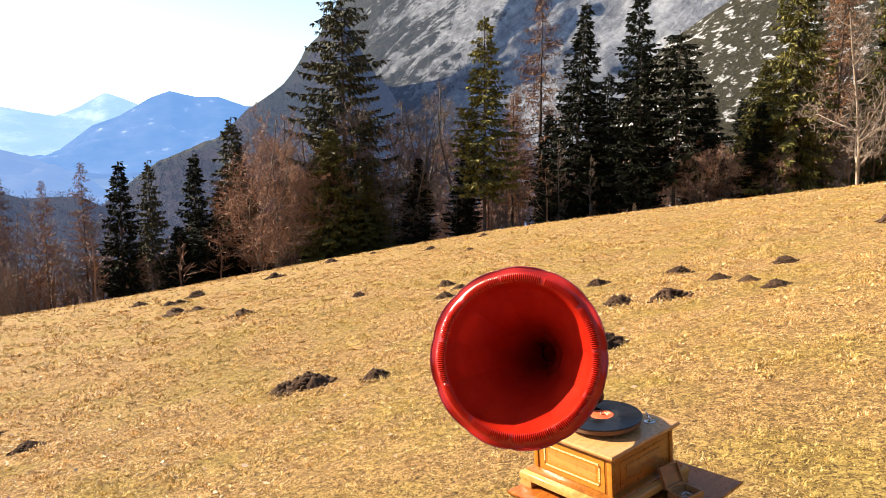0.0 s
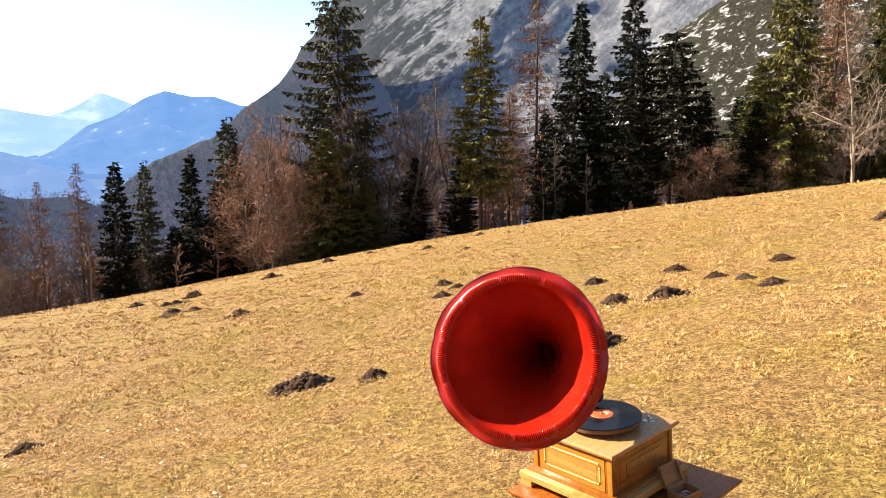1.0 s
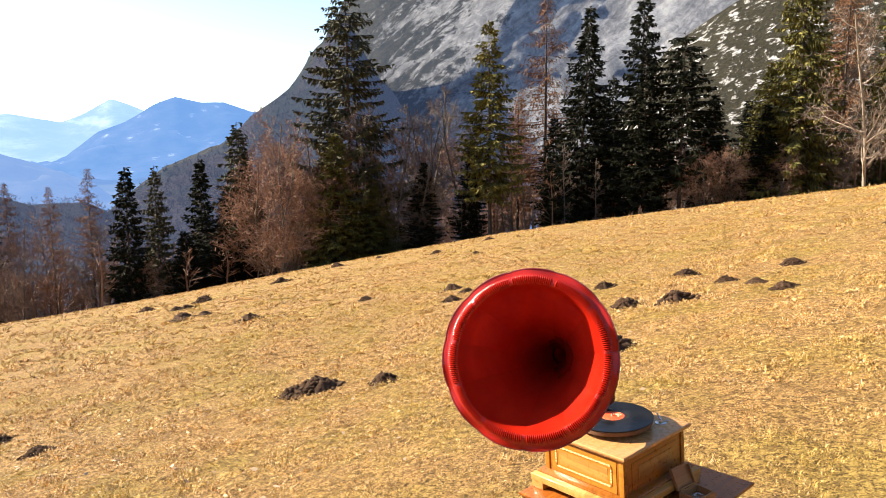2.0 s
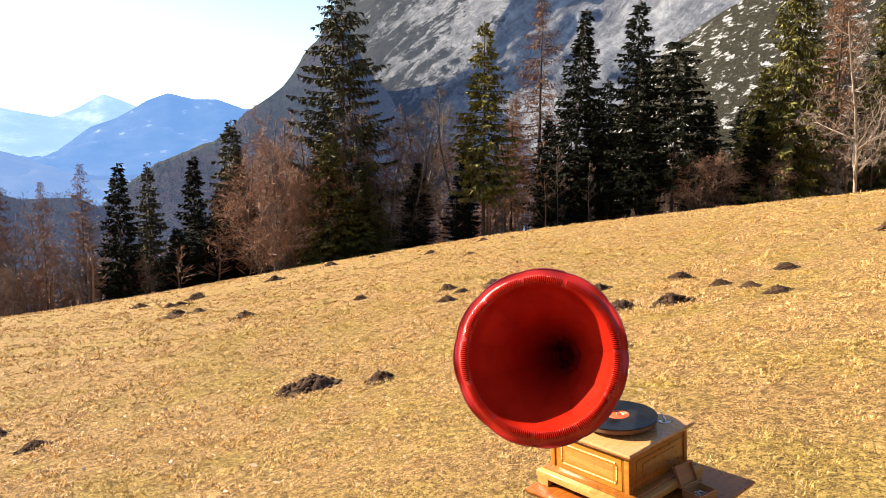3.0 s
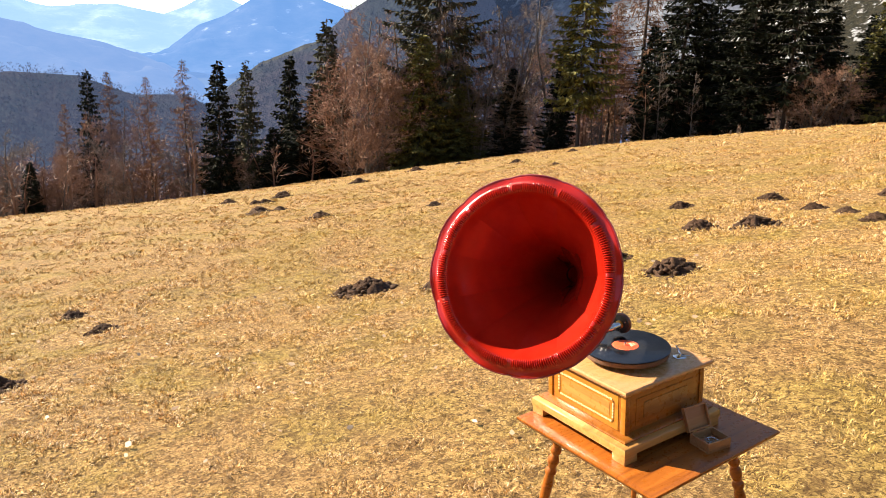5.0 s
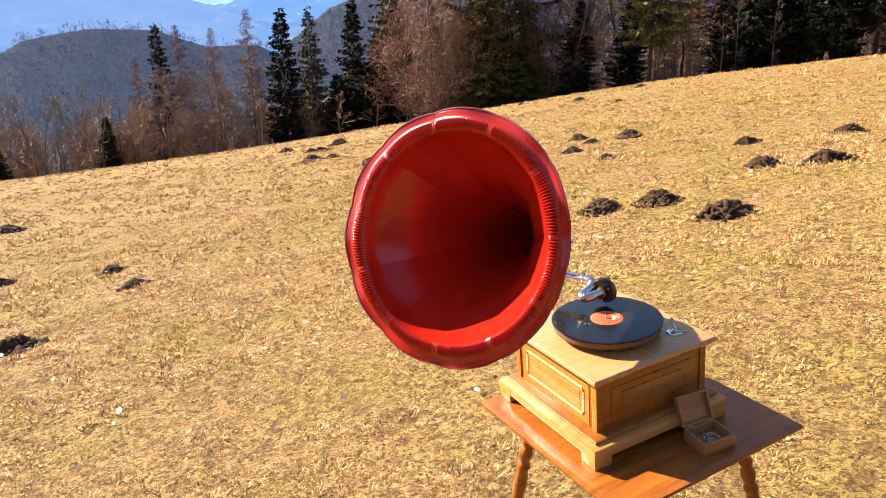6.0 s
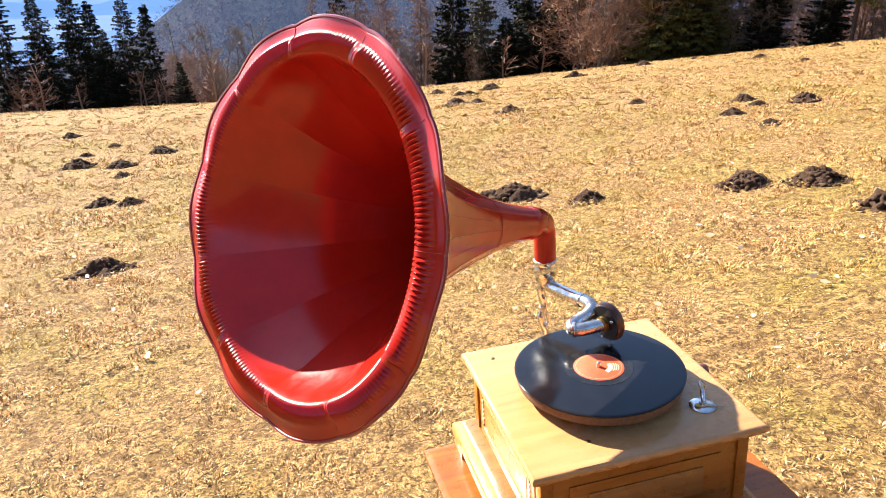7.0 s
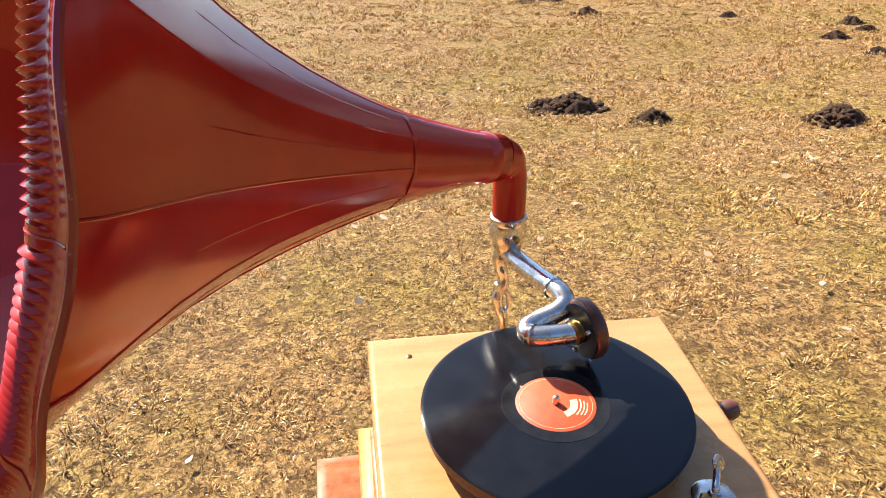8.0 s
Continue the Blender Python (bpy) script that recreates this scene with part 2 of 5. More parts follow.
# a weak blue glow paints distance haze onto the rock
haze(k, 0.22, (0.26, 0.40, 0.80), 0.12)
ROCK = k.m
k = Mat("scree_and_dwarf_pine", rough=0.92, spec=0.15)
scr = k.noise(0.16, 8, 0.72, k.mapped((1.0, 1.0, 1.0)), 0.3)
rockc = k.ramp(k.noise(0.3, 6, 0.7), (0.3, (0.24, 0.23, 0.22)), (0.7, (0.52, 0.505, 0.49)))
pine = k.ramp(k.noise(0.5, 6, 0.7), (0.35, (0.010, 0.011, 0.007)), (0.7, (0.042, 0.034, 0.019)))
k.colour(k.mix(k.ramp(scr, (0.55, 0.0), (0.595, 1.0)), pine, rockc))
k.bump(scr, 1.0, 3.0)
SCREE = k.m


def leafy(name, dark, light, rough=0.75, spec=0.2):
    k = Mat(name, rough=rough, spec=spec)
    c = k.mix(k.island(), dark, light)
    c = k.mix(k.math('MULTIPLY', k.object_random(), 0.35), c, tuple(v * 0.6 for v in dark))
    k.colour(c)
    return k.m


FAR_TWIG = Mat("hazed_far_twigs", rough=0.9, spec=0.1)
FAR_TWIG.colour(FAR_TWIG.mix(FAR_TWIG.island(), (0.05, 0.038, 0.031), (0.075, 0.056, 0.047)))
# haze over the far twigs, painted as a bluish glow
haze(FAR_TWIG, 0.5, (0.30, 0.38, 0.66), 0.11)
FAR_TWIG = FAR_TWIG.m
FAR_NEEDLE = Mat("hazed_far_conifers", rough=0.9, spec=0.1)
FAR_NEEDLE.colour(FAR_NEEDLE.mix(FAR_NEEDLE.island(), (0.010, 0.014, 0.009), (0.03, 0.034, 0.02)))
# the far conifers get their haze as a bluish glow too
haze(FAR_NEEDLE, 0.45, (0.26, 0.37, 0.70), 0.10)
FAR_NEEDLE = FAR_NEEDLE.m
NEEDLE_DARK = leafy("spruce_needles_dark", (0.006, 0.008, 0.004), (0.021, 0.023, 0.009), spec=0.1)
# olive raised in the base colour to carry the sunlight on these spruces
NEEDLE_SUNLIT = leafy("spruce_needles_sunlit_olive", (0.045, 0.045, 0.010), (0.19, 0.165, 0.035))
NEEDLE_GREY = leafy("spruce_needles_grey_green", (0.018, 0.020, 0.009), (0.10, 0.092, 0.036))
TWIG_BROWN = leafy("bare_twigs_brown", (0.14, 0.076, 0.05), (0.40, 0.235, 0.155))
TWIG_GREY = leafy("bare_twigs_grey", (0.09, 0.068, 0.052), (0.27, 0.2, 0.155))
TWIG_LARCH = leafy("larch_twigs", (0.10, 0.045, 0.02), (0.26, 0.125, 0.058))


def bark(name, dark, light, scale=6):
    k = Mat(name, rough=0.9, spec=0.2)
    b = k.noise(scale, 6, 0.7, k.mapped((3, 3, 0.6)))
    k.colour(k.ramp(b, (0.3, dark), (0.7, light))).bump(b, 0.6, 0.03)
    return k.m


BARK = bark("spruce_bark", (0.03, 0.021, 0.016), (0.11, 0.08, 0.062))
BARK_GREY = bark("grey_bark", (0.05, 0.042, 0.036), (0.19, 0.16, 0.135))
BARK_PALE = bark("pale_bark", (0.13, 0.10, 0.075), (0.40, 0.32, 0.24), 3)

k = Mat("dry_grass_blades", rough=0.7, spec=0.3)
rnd = k.island()
gb = k.ramp(rnd, (0.0, (0.12, 0.060, 0.016)), (0.2, (0.36, 0.185, 0.045)), (0.4, (0.78, 0.445, 0.145)), (0.62, (0.69, 0.42, 0.105)), (0.8, (0.90, 0.59, 0.25)), (1.0, (0.95, 0.76, 0.50)))
gp = k.noise(1.1, 5, 0.62)
gc = k.mix(k.ramp(gp, (0.46, 0.0), (0.62, 0.6)), gb, (0.54, 0.375, 0.075))
tuft = k.mix(0.4, k.noise(13, 5, 0.7), k.noise(4.5, 4, 0.65))
# dark flecks in the colour stand in for fine shadows among the blades
shadow_fleck = k.ramp(k.noise(34, 3, 0.6), (0.40, 0.9), (0.5, 0.0))
gc = k.mix(shadow_fleck, gc, k.mix(0.6, gc, (0.10, 0.05, 0.016)))
k.colour(k.mix(k.ramp(tuft, (0.4, 0.72), (0.52, 0.0)), gc, k.mix(0.55, gc, (0.07, 0.034, 0.012))))
BLADES = k.m


# ---- mesh helpers ----
OFF = {}


def thing(name, m, label, category, group=""):
    """An Empty at the thing's base, which parents its parts."""
    ob = new(name)
    ob.empty_display_size = 0.05
    ob.matrix_basis = m
    return tagged(ob, label, category, group)


def part(name, bm, material, parent, label="", smooth=True):
    """Links a bmesh as one mesh object under a thing or a part."""
    root = parent
    while root.parent:
        root = root.parent
    if root in OFF:
        bmesh.ops.transform(bm, matrix=OFF[root], verts=bm.verts)
    me = bpy.data.meshes.new(name)
    bmesh.ops.recalc_face_normals(bm, faces=bm.faces)
    bm.to_mesh(me)
    bm.free()
    for p in me.polygons:
        p.use_smooth = smooth
    if smooth:
        me.set_sharp_from_angle(angle=radians(38))
    me.materials.append(material)
    ob = new(name, me)
    ob.parent = parent
    if label:
        tagged(ob, label)
    return ob


def block(x0, x1, y0, y1, z0, z1, bevel=0.0, seg=2):
    bm = bmesh.new()
    bmesh.ops.create_cube(bm, size=1, matrix=Matrix.Translation(((x0 + x1) / 2, (y0 + y1) / 2, (z0 + z1) / 2)) @ Matrix.Diagonal((x1 - x0, y1 - y0, z1 - z0, 1)))
    if bevel:
        bmesh.ops.bevel(bm, geom=bm.edges[:], offset=bevel, segments=seg, affect='EDGES', profile=0.6)
    return bm


def moulded(half_x, half_y, profile, cx=0.0, cy=0.0):
    """A rectangular slab with a moulded edge: rows of (outset, z) from the bottom up."""
    bm = bmesh.new()
    rings = []
    for o, z in profile:
        rings.append([bm.verts.new((cx + sx * (half_x + o), cy + sy * (half_y + o), z)) for sx, sy in ((-1, -1), (1, -1), (1, 1), (-1, 1))])
    for a, b in zip(rings, rings[1:]):
        for i in range(4):
            bm.faces.new((a[i], a[(i + 1) % 4], b[(i + 1) % 4], b[i]))
    bm.faces.new(rings[0][::-1])
    bm.faces.new(rings[-1])
    return bm


def lathe(profile, seg=32, m=Matrix(), caps=True):
    """A turned shape: rows of (radius, height)."""
    bm = bmesh.new()
    rings = []
    for r, z in profile:
        rings.append([bm.verts.new(m @ Vector((r * math.cos(2 * math.pi * i / seg), r * math.sin(2 * math.pi * i / seg), z))) for i in range(seg)])
    for a, b in zip(rings, rings[1:]):
        for i in range(seg):
            bm.faces.new((a[i], a[(i + 1) % seg], b[(i + 1) % seg], b[i]))
    if caps:
        bm.faces.new(rings[0][::-1])
        bm.faces.new(rings[-1])
    return bm


def smooth_line(points, per=8):
    """Catmull-Rom through the points."""
    p = [Vector(q) for q in points]
    p = [2 * p[0] - p[1]] + p + [2 * p[-1] - p[-2]]
    out = []
    for i in range(1, len(p) - 2):
        a, b, c, d = p[i - 1:i + 3]
        for j in range(per):
            t = j / per
            out.append(0.5 * ((2 * b) + (c - a) * t + (2 * a - 5 * b + 4 * c - d) * t * t + (3 * b - a - 3 * c + d) * t ** 3))
    return out + [p[-2]]


def tube(points, radii, seg=16, caps=True):
    """A round tube along a line; one radius or one for each point."""
    bm = bmesh.new()
    if isinstance(radii, (int, float)):
        radii = [radii] * len(points)
    pts = [Vector(q) for q in points]
    side = None
    rings = []
    for i, p in enumerate(pts):
        d = (pts[min(i + 1, len(pts) - 1)] - pts[max(i - 1, 0)]).normalized()
        if side is None:
            side = d.orthogonal().normalized()
        side = (side - d * side.dot(d)).normalized()
        up = d.cross(side)
        rings.append([bm.verts.new(p + radii[i] * (math.cos(2 * math.pi * k / seg) * side + math.sin(2 * math.pi * k / seg) * up)) for k in range(seg)])
    for a, b in zip(rings, rings[1:]):
        for i in range(seg):
            bm.faces.new((a[i], a[(i + 1) % seg], b[(i + 1) % seg], b[i]))
    if caps:
        bm.faces.new(rings[0][::-1])
        bm.faces.new(rings[-1])
    return bm


def frame_to(z_axis, origin):
    q = Vector(z_axis).to_track_quat('Z', 'Y')
    return Matrix.Translation(origin) @ q.to_matrix().to_4x4()


def array_mesh(name, verts, faces, materials, index=None, smooth=False):
    """A mesh from numpy arrays; all faces have the same number of corners."""
    me = bpy.data.meshes.new(name)
    n, k = faces.shape
    me.vertices.add(len(verts))
    me.vertices.foreach_set("co", np.ascontiguousarray(verts, dtype=np.float32).ravel())
    me.loops.add(n * k)
    me.loops.foreach_set("vertex_index", np.ascontiguousarray(faces, dtype=np.int32).ravel())
    me.polygons.add(n)
    me.polygons.foreach_set("loop_start", np.arange(0, n * k, k, dtype=np.int32))
    if index is not None:
        me.polygons.foreach_set("material_index", np.ascontiguousarray(index, dtype=np.int32))
    me.polygons.foreach_set("use_smooth", np.full(n, smooth, dtype=bool))
    me.update(calc_edges=True)
    me.validate()
    for m in materials:
        me.materials.append(m)
    return me


# ---- ground ----
HUMPS = [(1.53, 4.54, -0.17), (1.92, 3.99, -0.14), (2.89, 3.5, -0.10), (3.21, 3.19, 0.02), (2.72, 2.07, 0.14), (-0.65, 5.38, -0.11), (-0.78, 6.47, -0.09), (-1.96, 11.76, -0.18), (6.58, 3.92, -0.06), (0, 0, 0), (-1.55, 4.1, 0.03)]


def ground(x, y):
    """The hillside: a slope that falls to the north and rises to the east, rounding over at its edge."""
    x, y = np.asarray(x, float), np.asarray(y, float)
    r = np.hypot(x, y)
    az = np.degrees(np.arctan2(y, x))
    az = np.where(az < -90, az + 360, az)
    near = np.minimum(r, 60)
    s = near / np.maximum(r, 1e-6)
    z = (0.088 * x - 0.163 * y) * s - 0.00158 * np.maximum(0, near - 10) ** 2
    g = np.where(az < 46, -0.0175 * np.clip((46 - az) / 26, 0, 1), 0.051 * np.minimum(1.6, np.maximum(0, (az - 70) / 36) ** 1.7))
    g = np.where(az > 150, g * np.clip((210 - az) / 60, 0, 1), g)
    z = z + g * np.maximum(0, near - 8)
    top = np.zeros_like(z)
    bot = np.full_like(z, 0.25)
    for hx, hy, dz in HUMPS:
        w = np.exp(-((x - hx) ** 2 + (y - hy) ** 2) / 2.9)
        top += w * dz
        bot += w
    z = z + top / bot
    fall = np.clip((r - 60) / 400, 0, 1)
    return z - 130 * (1 - (1 - fall) ** 2)


def relief(x, y):
    """Small humps of the turf."""
    return 0.012 * np.sin(3.1 * x + 1.7 * y) * np.sin(2.3 * y - 0.9 * x + 1) + 0.010 * np.sin(7.7 * x - 3 * y) * np.sin(6.1 * y + 2.2 * x)


def turf(x, y):
    return ground(x, y) + relief(x, y)


def build_ground():
    radii = np.concatenate(([0.0], np.geomspace(0.25, 60, 150), np.geomspace(63, 4800, 50)))
    A = 360
    th = np.linspace(0, 2 * np.pi, A, endpoint=False)
    X = radii[:, None] * np.cos(th)
    Y = radii[:, None] * np.sin(th)
    Z = turf(X, Y)
    verts = np.stack((X, Y, Z), -1).reshape(-1, 3)
    i, j = np.meshgrid(np.arange(len(radii) - 1), np.arange(A), indexing='ij')
    i, j = i.ravel(), j.ravel()
    j2 = (j + 1) % A
    faces = np.stack((i * A + j, (i + 1) * A + j, (i + 1) * A + j2, i * A + j2), -1)
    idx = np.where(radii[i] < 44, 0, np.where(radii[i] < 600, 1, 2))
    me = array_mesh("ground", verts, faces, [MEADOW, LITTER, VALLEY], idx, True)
    tagged(new("ground", me), "dry straw-coloured winter meadow sloping down to the wood", "ground", kind="structure")


build_ground()


# ---- distance ----
def ridge(name, table, r0, r1, z_foot, material, label, rows=40, step=0.3, rough=0.0, wave=80.0, power=1.3, seed=0.0):
    """A mountainside: its skyline is given as (bearing, elevation) in degrees, from the foot at r0 to the crest at r1."""
    az = np.arange(table[0][0], table[-1][0], step)
    el = np.interp(az, [t[0] for t in table], [t[1] for t in table])
    calm = np.clip((el + 5) / 14, 0.1, 1) if r1 < 2000 else np.ones(len(el))
    u = np.linspace(0, 1, rows)
    V = np.zeros((rows, len(az), 3))
    for i, f in enumerate(u):
        r = r0 + (r1 - r0) * f
        for j, (a, e) in enumerate(zip(az, el)):
            top = 1.4 + r1 * math.tan(radians(e))
            x, y = r * math.cos(radians(a)), r * math.sin(radians(a))
            z = z_foot + (top - z_foot) * f ** power
            p = Vector((x / wave + seed, y / wave, z / wave))
            q = noise.hetero_terrain(p, 0.9, 2.1, 6, 0.6, noise_basis='PERLIN_ORIGINAL') - 0.7
            w = rough * q * calm[j] * (0.25 + 0.75 * math.sin(math.pi * min(1, f * 0.85 + 0.1)))
            k = 1 + w * 0.6 / r
            V[i, j] = (x * k, y * k, z + w * (0.5 if f < 0.98 else 0.22))
    n = len(az)
    i, j = np.meshgrid(np.arange(rows - 1), np.arange(n - 1), indexing='ij')
    i, j = i.ravel(), j.ravel()
    faces = np.stack((i * n + j, (i + 1) * n + j, (i + 1) * n + j + 1, i * n + j + 1), -1)
    me = array_mesh(name, V.reshape(-1, 3), faces, [material], None, True)
    tagged(new(name, me), label, "mountain", kind="structure")
    return V


ridge("backdrop", [(62, 1.8), (66, 2.6), (69.7, 2.2), (71.5, 2.2), (73.9, 3.1), (75.7, 2.1), (77.1, 1.5), (78.2, 1.7), (80.2, 2.0), (84, 1.6), (88, 2.4), (94, 2.0), (100, 2.8), (110, 2.2), (125, 3), (140, 2)], 3900, 4700, -128, FAR_BACK, "snow-flecked mountain range, tinted pale blue with painted haze", rows=24, rough=90, wave=220, seed=3.1)
ridge("backdrop", [(58, 2), (62, 2.4), (64.5, 2.3), (66.4, 2.95), (68, 2.9), (69.7, 3.25), (71.1, 2.8), (73.1, 1.6), (74.9, 0.9), (77.1, -1.0), (79, -1.7), (81, -2.2)], 3000, 3700, -128, FAR, "mountain block tinted hazy blue, rising from the valley floor", rows=26, rough=80, wave=200, seed=8.2)
ridge("backdrop", [(74, -4), (76, -2.6), (78, -1.6), (79.5, -1.0), (81, -0.5), (84, 0.1), (88, 0.9), (92, 1.6), (98, 2.4), (108, 3.0), (125, 2.6), (140, 2)], 1500, 2300, -126, FAR_WOODED, "wooded flank across the valley, tinted hazy blue", rows=30, rough=50, wave=140, seed=4.4)
# unseen slope added behind the camera to darken the horn's reflections
ridge("backdrop", [(160, 3), (172, 9), (185, 14), (200, 17), (225, 19), (250, 20), (280, 19), (305, 17), (325, 14)], 75, 240, -4, FOREST, "unseen dark wooded slope added behind the camera", rows=40, step=1.0, rough=8, wave=14, power=1.0, seed=9.1)
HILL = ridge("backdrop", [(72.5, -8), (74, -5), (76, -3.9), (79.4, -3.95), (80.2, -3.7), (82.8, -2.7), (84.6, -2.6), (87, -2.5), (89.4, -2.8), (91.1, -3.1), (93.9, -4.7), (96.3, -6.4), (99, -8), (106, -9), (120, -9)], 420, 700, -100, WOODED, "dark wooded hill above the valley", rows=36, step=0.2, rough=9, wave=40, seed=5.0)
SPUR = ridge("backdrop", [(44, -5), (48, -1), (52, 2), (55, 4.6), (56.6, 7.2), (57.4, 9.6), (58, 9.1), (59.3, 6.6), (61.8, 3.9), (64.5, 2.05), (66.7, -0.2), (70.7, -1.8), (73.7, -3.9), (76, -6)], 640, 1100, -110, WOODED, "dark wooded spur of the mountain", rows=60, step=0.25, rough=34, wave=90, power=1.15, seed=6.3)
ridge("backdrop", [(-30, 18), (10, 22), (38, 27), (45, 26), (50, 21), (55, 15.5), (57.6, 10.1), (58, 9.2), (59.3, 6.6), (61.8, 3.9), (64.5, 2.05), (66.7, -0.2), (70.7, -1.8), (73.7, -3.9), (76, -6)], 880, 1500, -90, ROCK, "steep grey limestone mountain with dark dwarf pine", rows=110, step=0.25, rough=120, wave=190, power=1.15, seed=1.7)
ridge("backdrop", [(-30, 14), (10, 15), (24, 12), (29.7, 9.4), (31.9, 8.0), (33.7, 6.8), (36, 4), (38.5, 0), (41, -5)], 340, 520, -40, SCREE, "scree slope of pale stones and dwarf pine", rows=60, step=0.25, rough=9, wave=30, power=1.0, seed=2.2)


# ---- trees ----
def stems(paths, seg=5):
    """Tapered stems in one mesh: each path is (points, radii)."""
    by_len = {}
    for pts, rad in paths:
        by_len.setdefault(len(pts), ([], []))
        by_len[len(pts)][0].append(pts)
        by_len[len(pts)][1].append(rad)
    V, F = [], []
    ang = np.linspace(0, 2 * np.pi, seg, endpoint=False)
    base = 0
    for n, (pts, rad) in by_len.items():
        P = np.array(pts, float)
        m = len(P)
        D = np.gradient(P, axis=1)
        D /= np.linalg.norm(D, axis=2, keepdims=True) + 1e-9
        ref = np.where(np.abs(D[:, :1, 2:3]) < 0.9, np.array([0, 0, 1.0]), np.array([1.0, 0, 0]))
        S = np.cross(D, ref)
        S /= np.linalg.norm(S, axis=2, keepdims=True) + 1e-9
        U = np.cross(D, S)
        rr = np.array(rad, float)[:, :, None, None]
        ring = P[:, :, None, :] + rr * (np.cos(ang)[:, None] * S[:, :, None, :] + np.sin(ang)[:, None] * U[:, :, None, :])
        V.append(ring.reshape(-1, 3))
        o, i, j = np.meshgrid(np.arange(m), np.arange(n - 1), np.arange(seg), indexing='ij')
        o, i, j = o.ravel() * n * seg + base, i.ravel(), j.ravel()
        j2 = (j + 1) % seg
        F.append(np.stack((o + i * seg + j, o + i * seg + j2, o + (i + 1) * seg + j2, o + (i + 1) * seg + j), -1))
        base += m * n * seg
    return np.concatenate(V), np.concatenate(F)


def sprays(start, way, length, width, rng):
    """Flat tapered needle sprays: one four-cornered leaf for each row."""
    n = len(start)
    side = np.cross(way, rng.normal(size=(n, 3)))
    side /= np.linalg.norm(side, axis=1)[:, None] + 1e-9
    mid = start + way * (length * 0.55)[:, None]
    tip = start + way * length[:, None]
    V = np.stack((start, mid + side * width[:, None], tip, mid - side * width[:, None]), 1)
    return V.reshape(-1, 3), np.arange(4 * n).reshape(n, 4)


def finish_tree(root, trunk_vf, crown_vf, trunk_mat, crown_mat):
    for name, (V, F), m, sm in (("trunk", trunk_vf, trunk_mat, True), ("crown", crown_vf, crown_mat, False)):
        ob = new(name, array_mesh(name, V, F, [m], None, sm))
        ob.parent = root
    return root


def spruce(seed, height, width, clear, droop, material, label, gaps=0.15, whorl=0.24, spread=7, lift=0.35, fullness=1.0, taper=0.78, hang=1.4):
    """A spruce: tapered trunk, boughs in whorls that sag and lift at the tip, hung with needle sprays."""
    rng = np.random.default_rng(seed)
    root = thing("spruce_tree", Matrix(), label, "tree", "trees at the edge of the wood")
    lean = rng.normal(size=2) * 0.012
    zs = np.linspace(-2.5, height, 14)
    axis = lambda z: np.array([lean[0] * z, lean[1] * z, z])
    trunk = [([axis(z) for z in zs], [0.012 * height * max(0.03, 1 - max(z, 0) / height) ** 0.85 + 0.01 for z in zs])]
    S, W, L, Wd = [], [], [], []
    z = clear
    while z < height - 0.15:
        f = (z - clear) / (height - clear)
        reach = width * ((1 - f) ** taper * (0.55 + 0.45 * min(1, f * 5 + 0.25)) + 0.05)
        count = max(3, int(spread * (0.7 + 0.5 * (1 - f)) + rng.integers(-1, 2)))
        a0 = rng.uniform(0, 6.28)
        for b in range(count):
            if rng.random() < gaps:
                continue
            a = a0 + 6.283 * b / count + rng.normal() * 0.22
            length = reach * rng.uniform(0.5, 1.2)
            out = np.array([math.cos(a), math.sin(a), 0.0])
            sag = droop * rng.uniform(0.7, 1.3) * (1.15 - 0.8 * f) - 0.35 * f
            u = np.linspace(0, 1, 6)
            P = axis(z + rng.normal() * 0.08) + out * (length * u)[:, None] + np.array([0, 0, 1.0]) * (length * (-sag * u + lift * sag * u ** 2.5))[:, None]
            trunk.append((P, 0.011 * length * (1.05 - u) + 0.004))
            n = max(8, int(length / 0.036 * fullness))
            uu = rng.uniform(0.12, 1.0, n) ** 0.8
            base = np.stack([np.interp(uu, u, P[:, k]) for k in range(3)], -1)
            along = np.gradient(P, axis=0)
            along = np.stack([np.interp(uu, u, along[:, k]) for k in range(3)], -1)
            along /= np.linalg.norm(along, axis=1)[:, None]
            sidev = np.cross(along, [0, 0, 1.0])
            sgn = rng.choice([-1, 1], n)[:, None]
            way = along * rng.uniform(0.3, 0.9, (n, 1)) + sidev * sgn * rng.uniform(0.2, 1.0, (n, 1)) + np.array([0, 0, -1.0]) * rng.uniform(0.0, 1.0, (n, 1)) ** 2 * hang
            way /= np.linalg.norm(way, axis=1)[:, None]
            S.append(base)
            W.append(way)
            ln = (0.16 + 0.30 * length * (1 - uu) * 0.6 + 0.1) * rng.uniform(0.7, 1.3, n)
            L.append(np.minimum(ln, 0.62))
            Wd.append(rng.uniform(0.028, 0.072, n))
            tip = P[-1:] - along[-1:] * 0.05
            S.append(tip)
            W.append(along[np.argmax(uu)][None])
            L.append(np.array([0.22]))
            Wd.append(np.array([0.045]))
        z += whorl * rng.uniform(0.7, 1.35) * (1.15 - 0.55 * f)
    n = 26
    zt = height - rng.uniform(0, 0.9, n)
    a = rng.uniform(0, 6.28, n)
    S.append(np.stack([lean[0] * zt, lean[1] * zt, zt], -1))
    W.append(np.stack([np.cos(a) * 0.6, np.sin(a) * 0.6, np.full(n, 0.75)], -1))
    L.append((height - zt) * 0.3 + 0.12)
    Wd.append(np.full(n, 0.035))
    return finish_tree(root, stems(trunk, 4), sprays(np.concatenate(S), np.concatenate(W), np.concatenate(L), np.concatenate(Wd), rng), BARK, material)


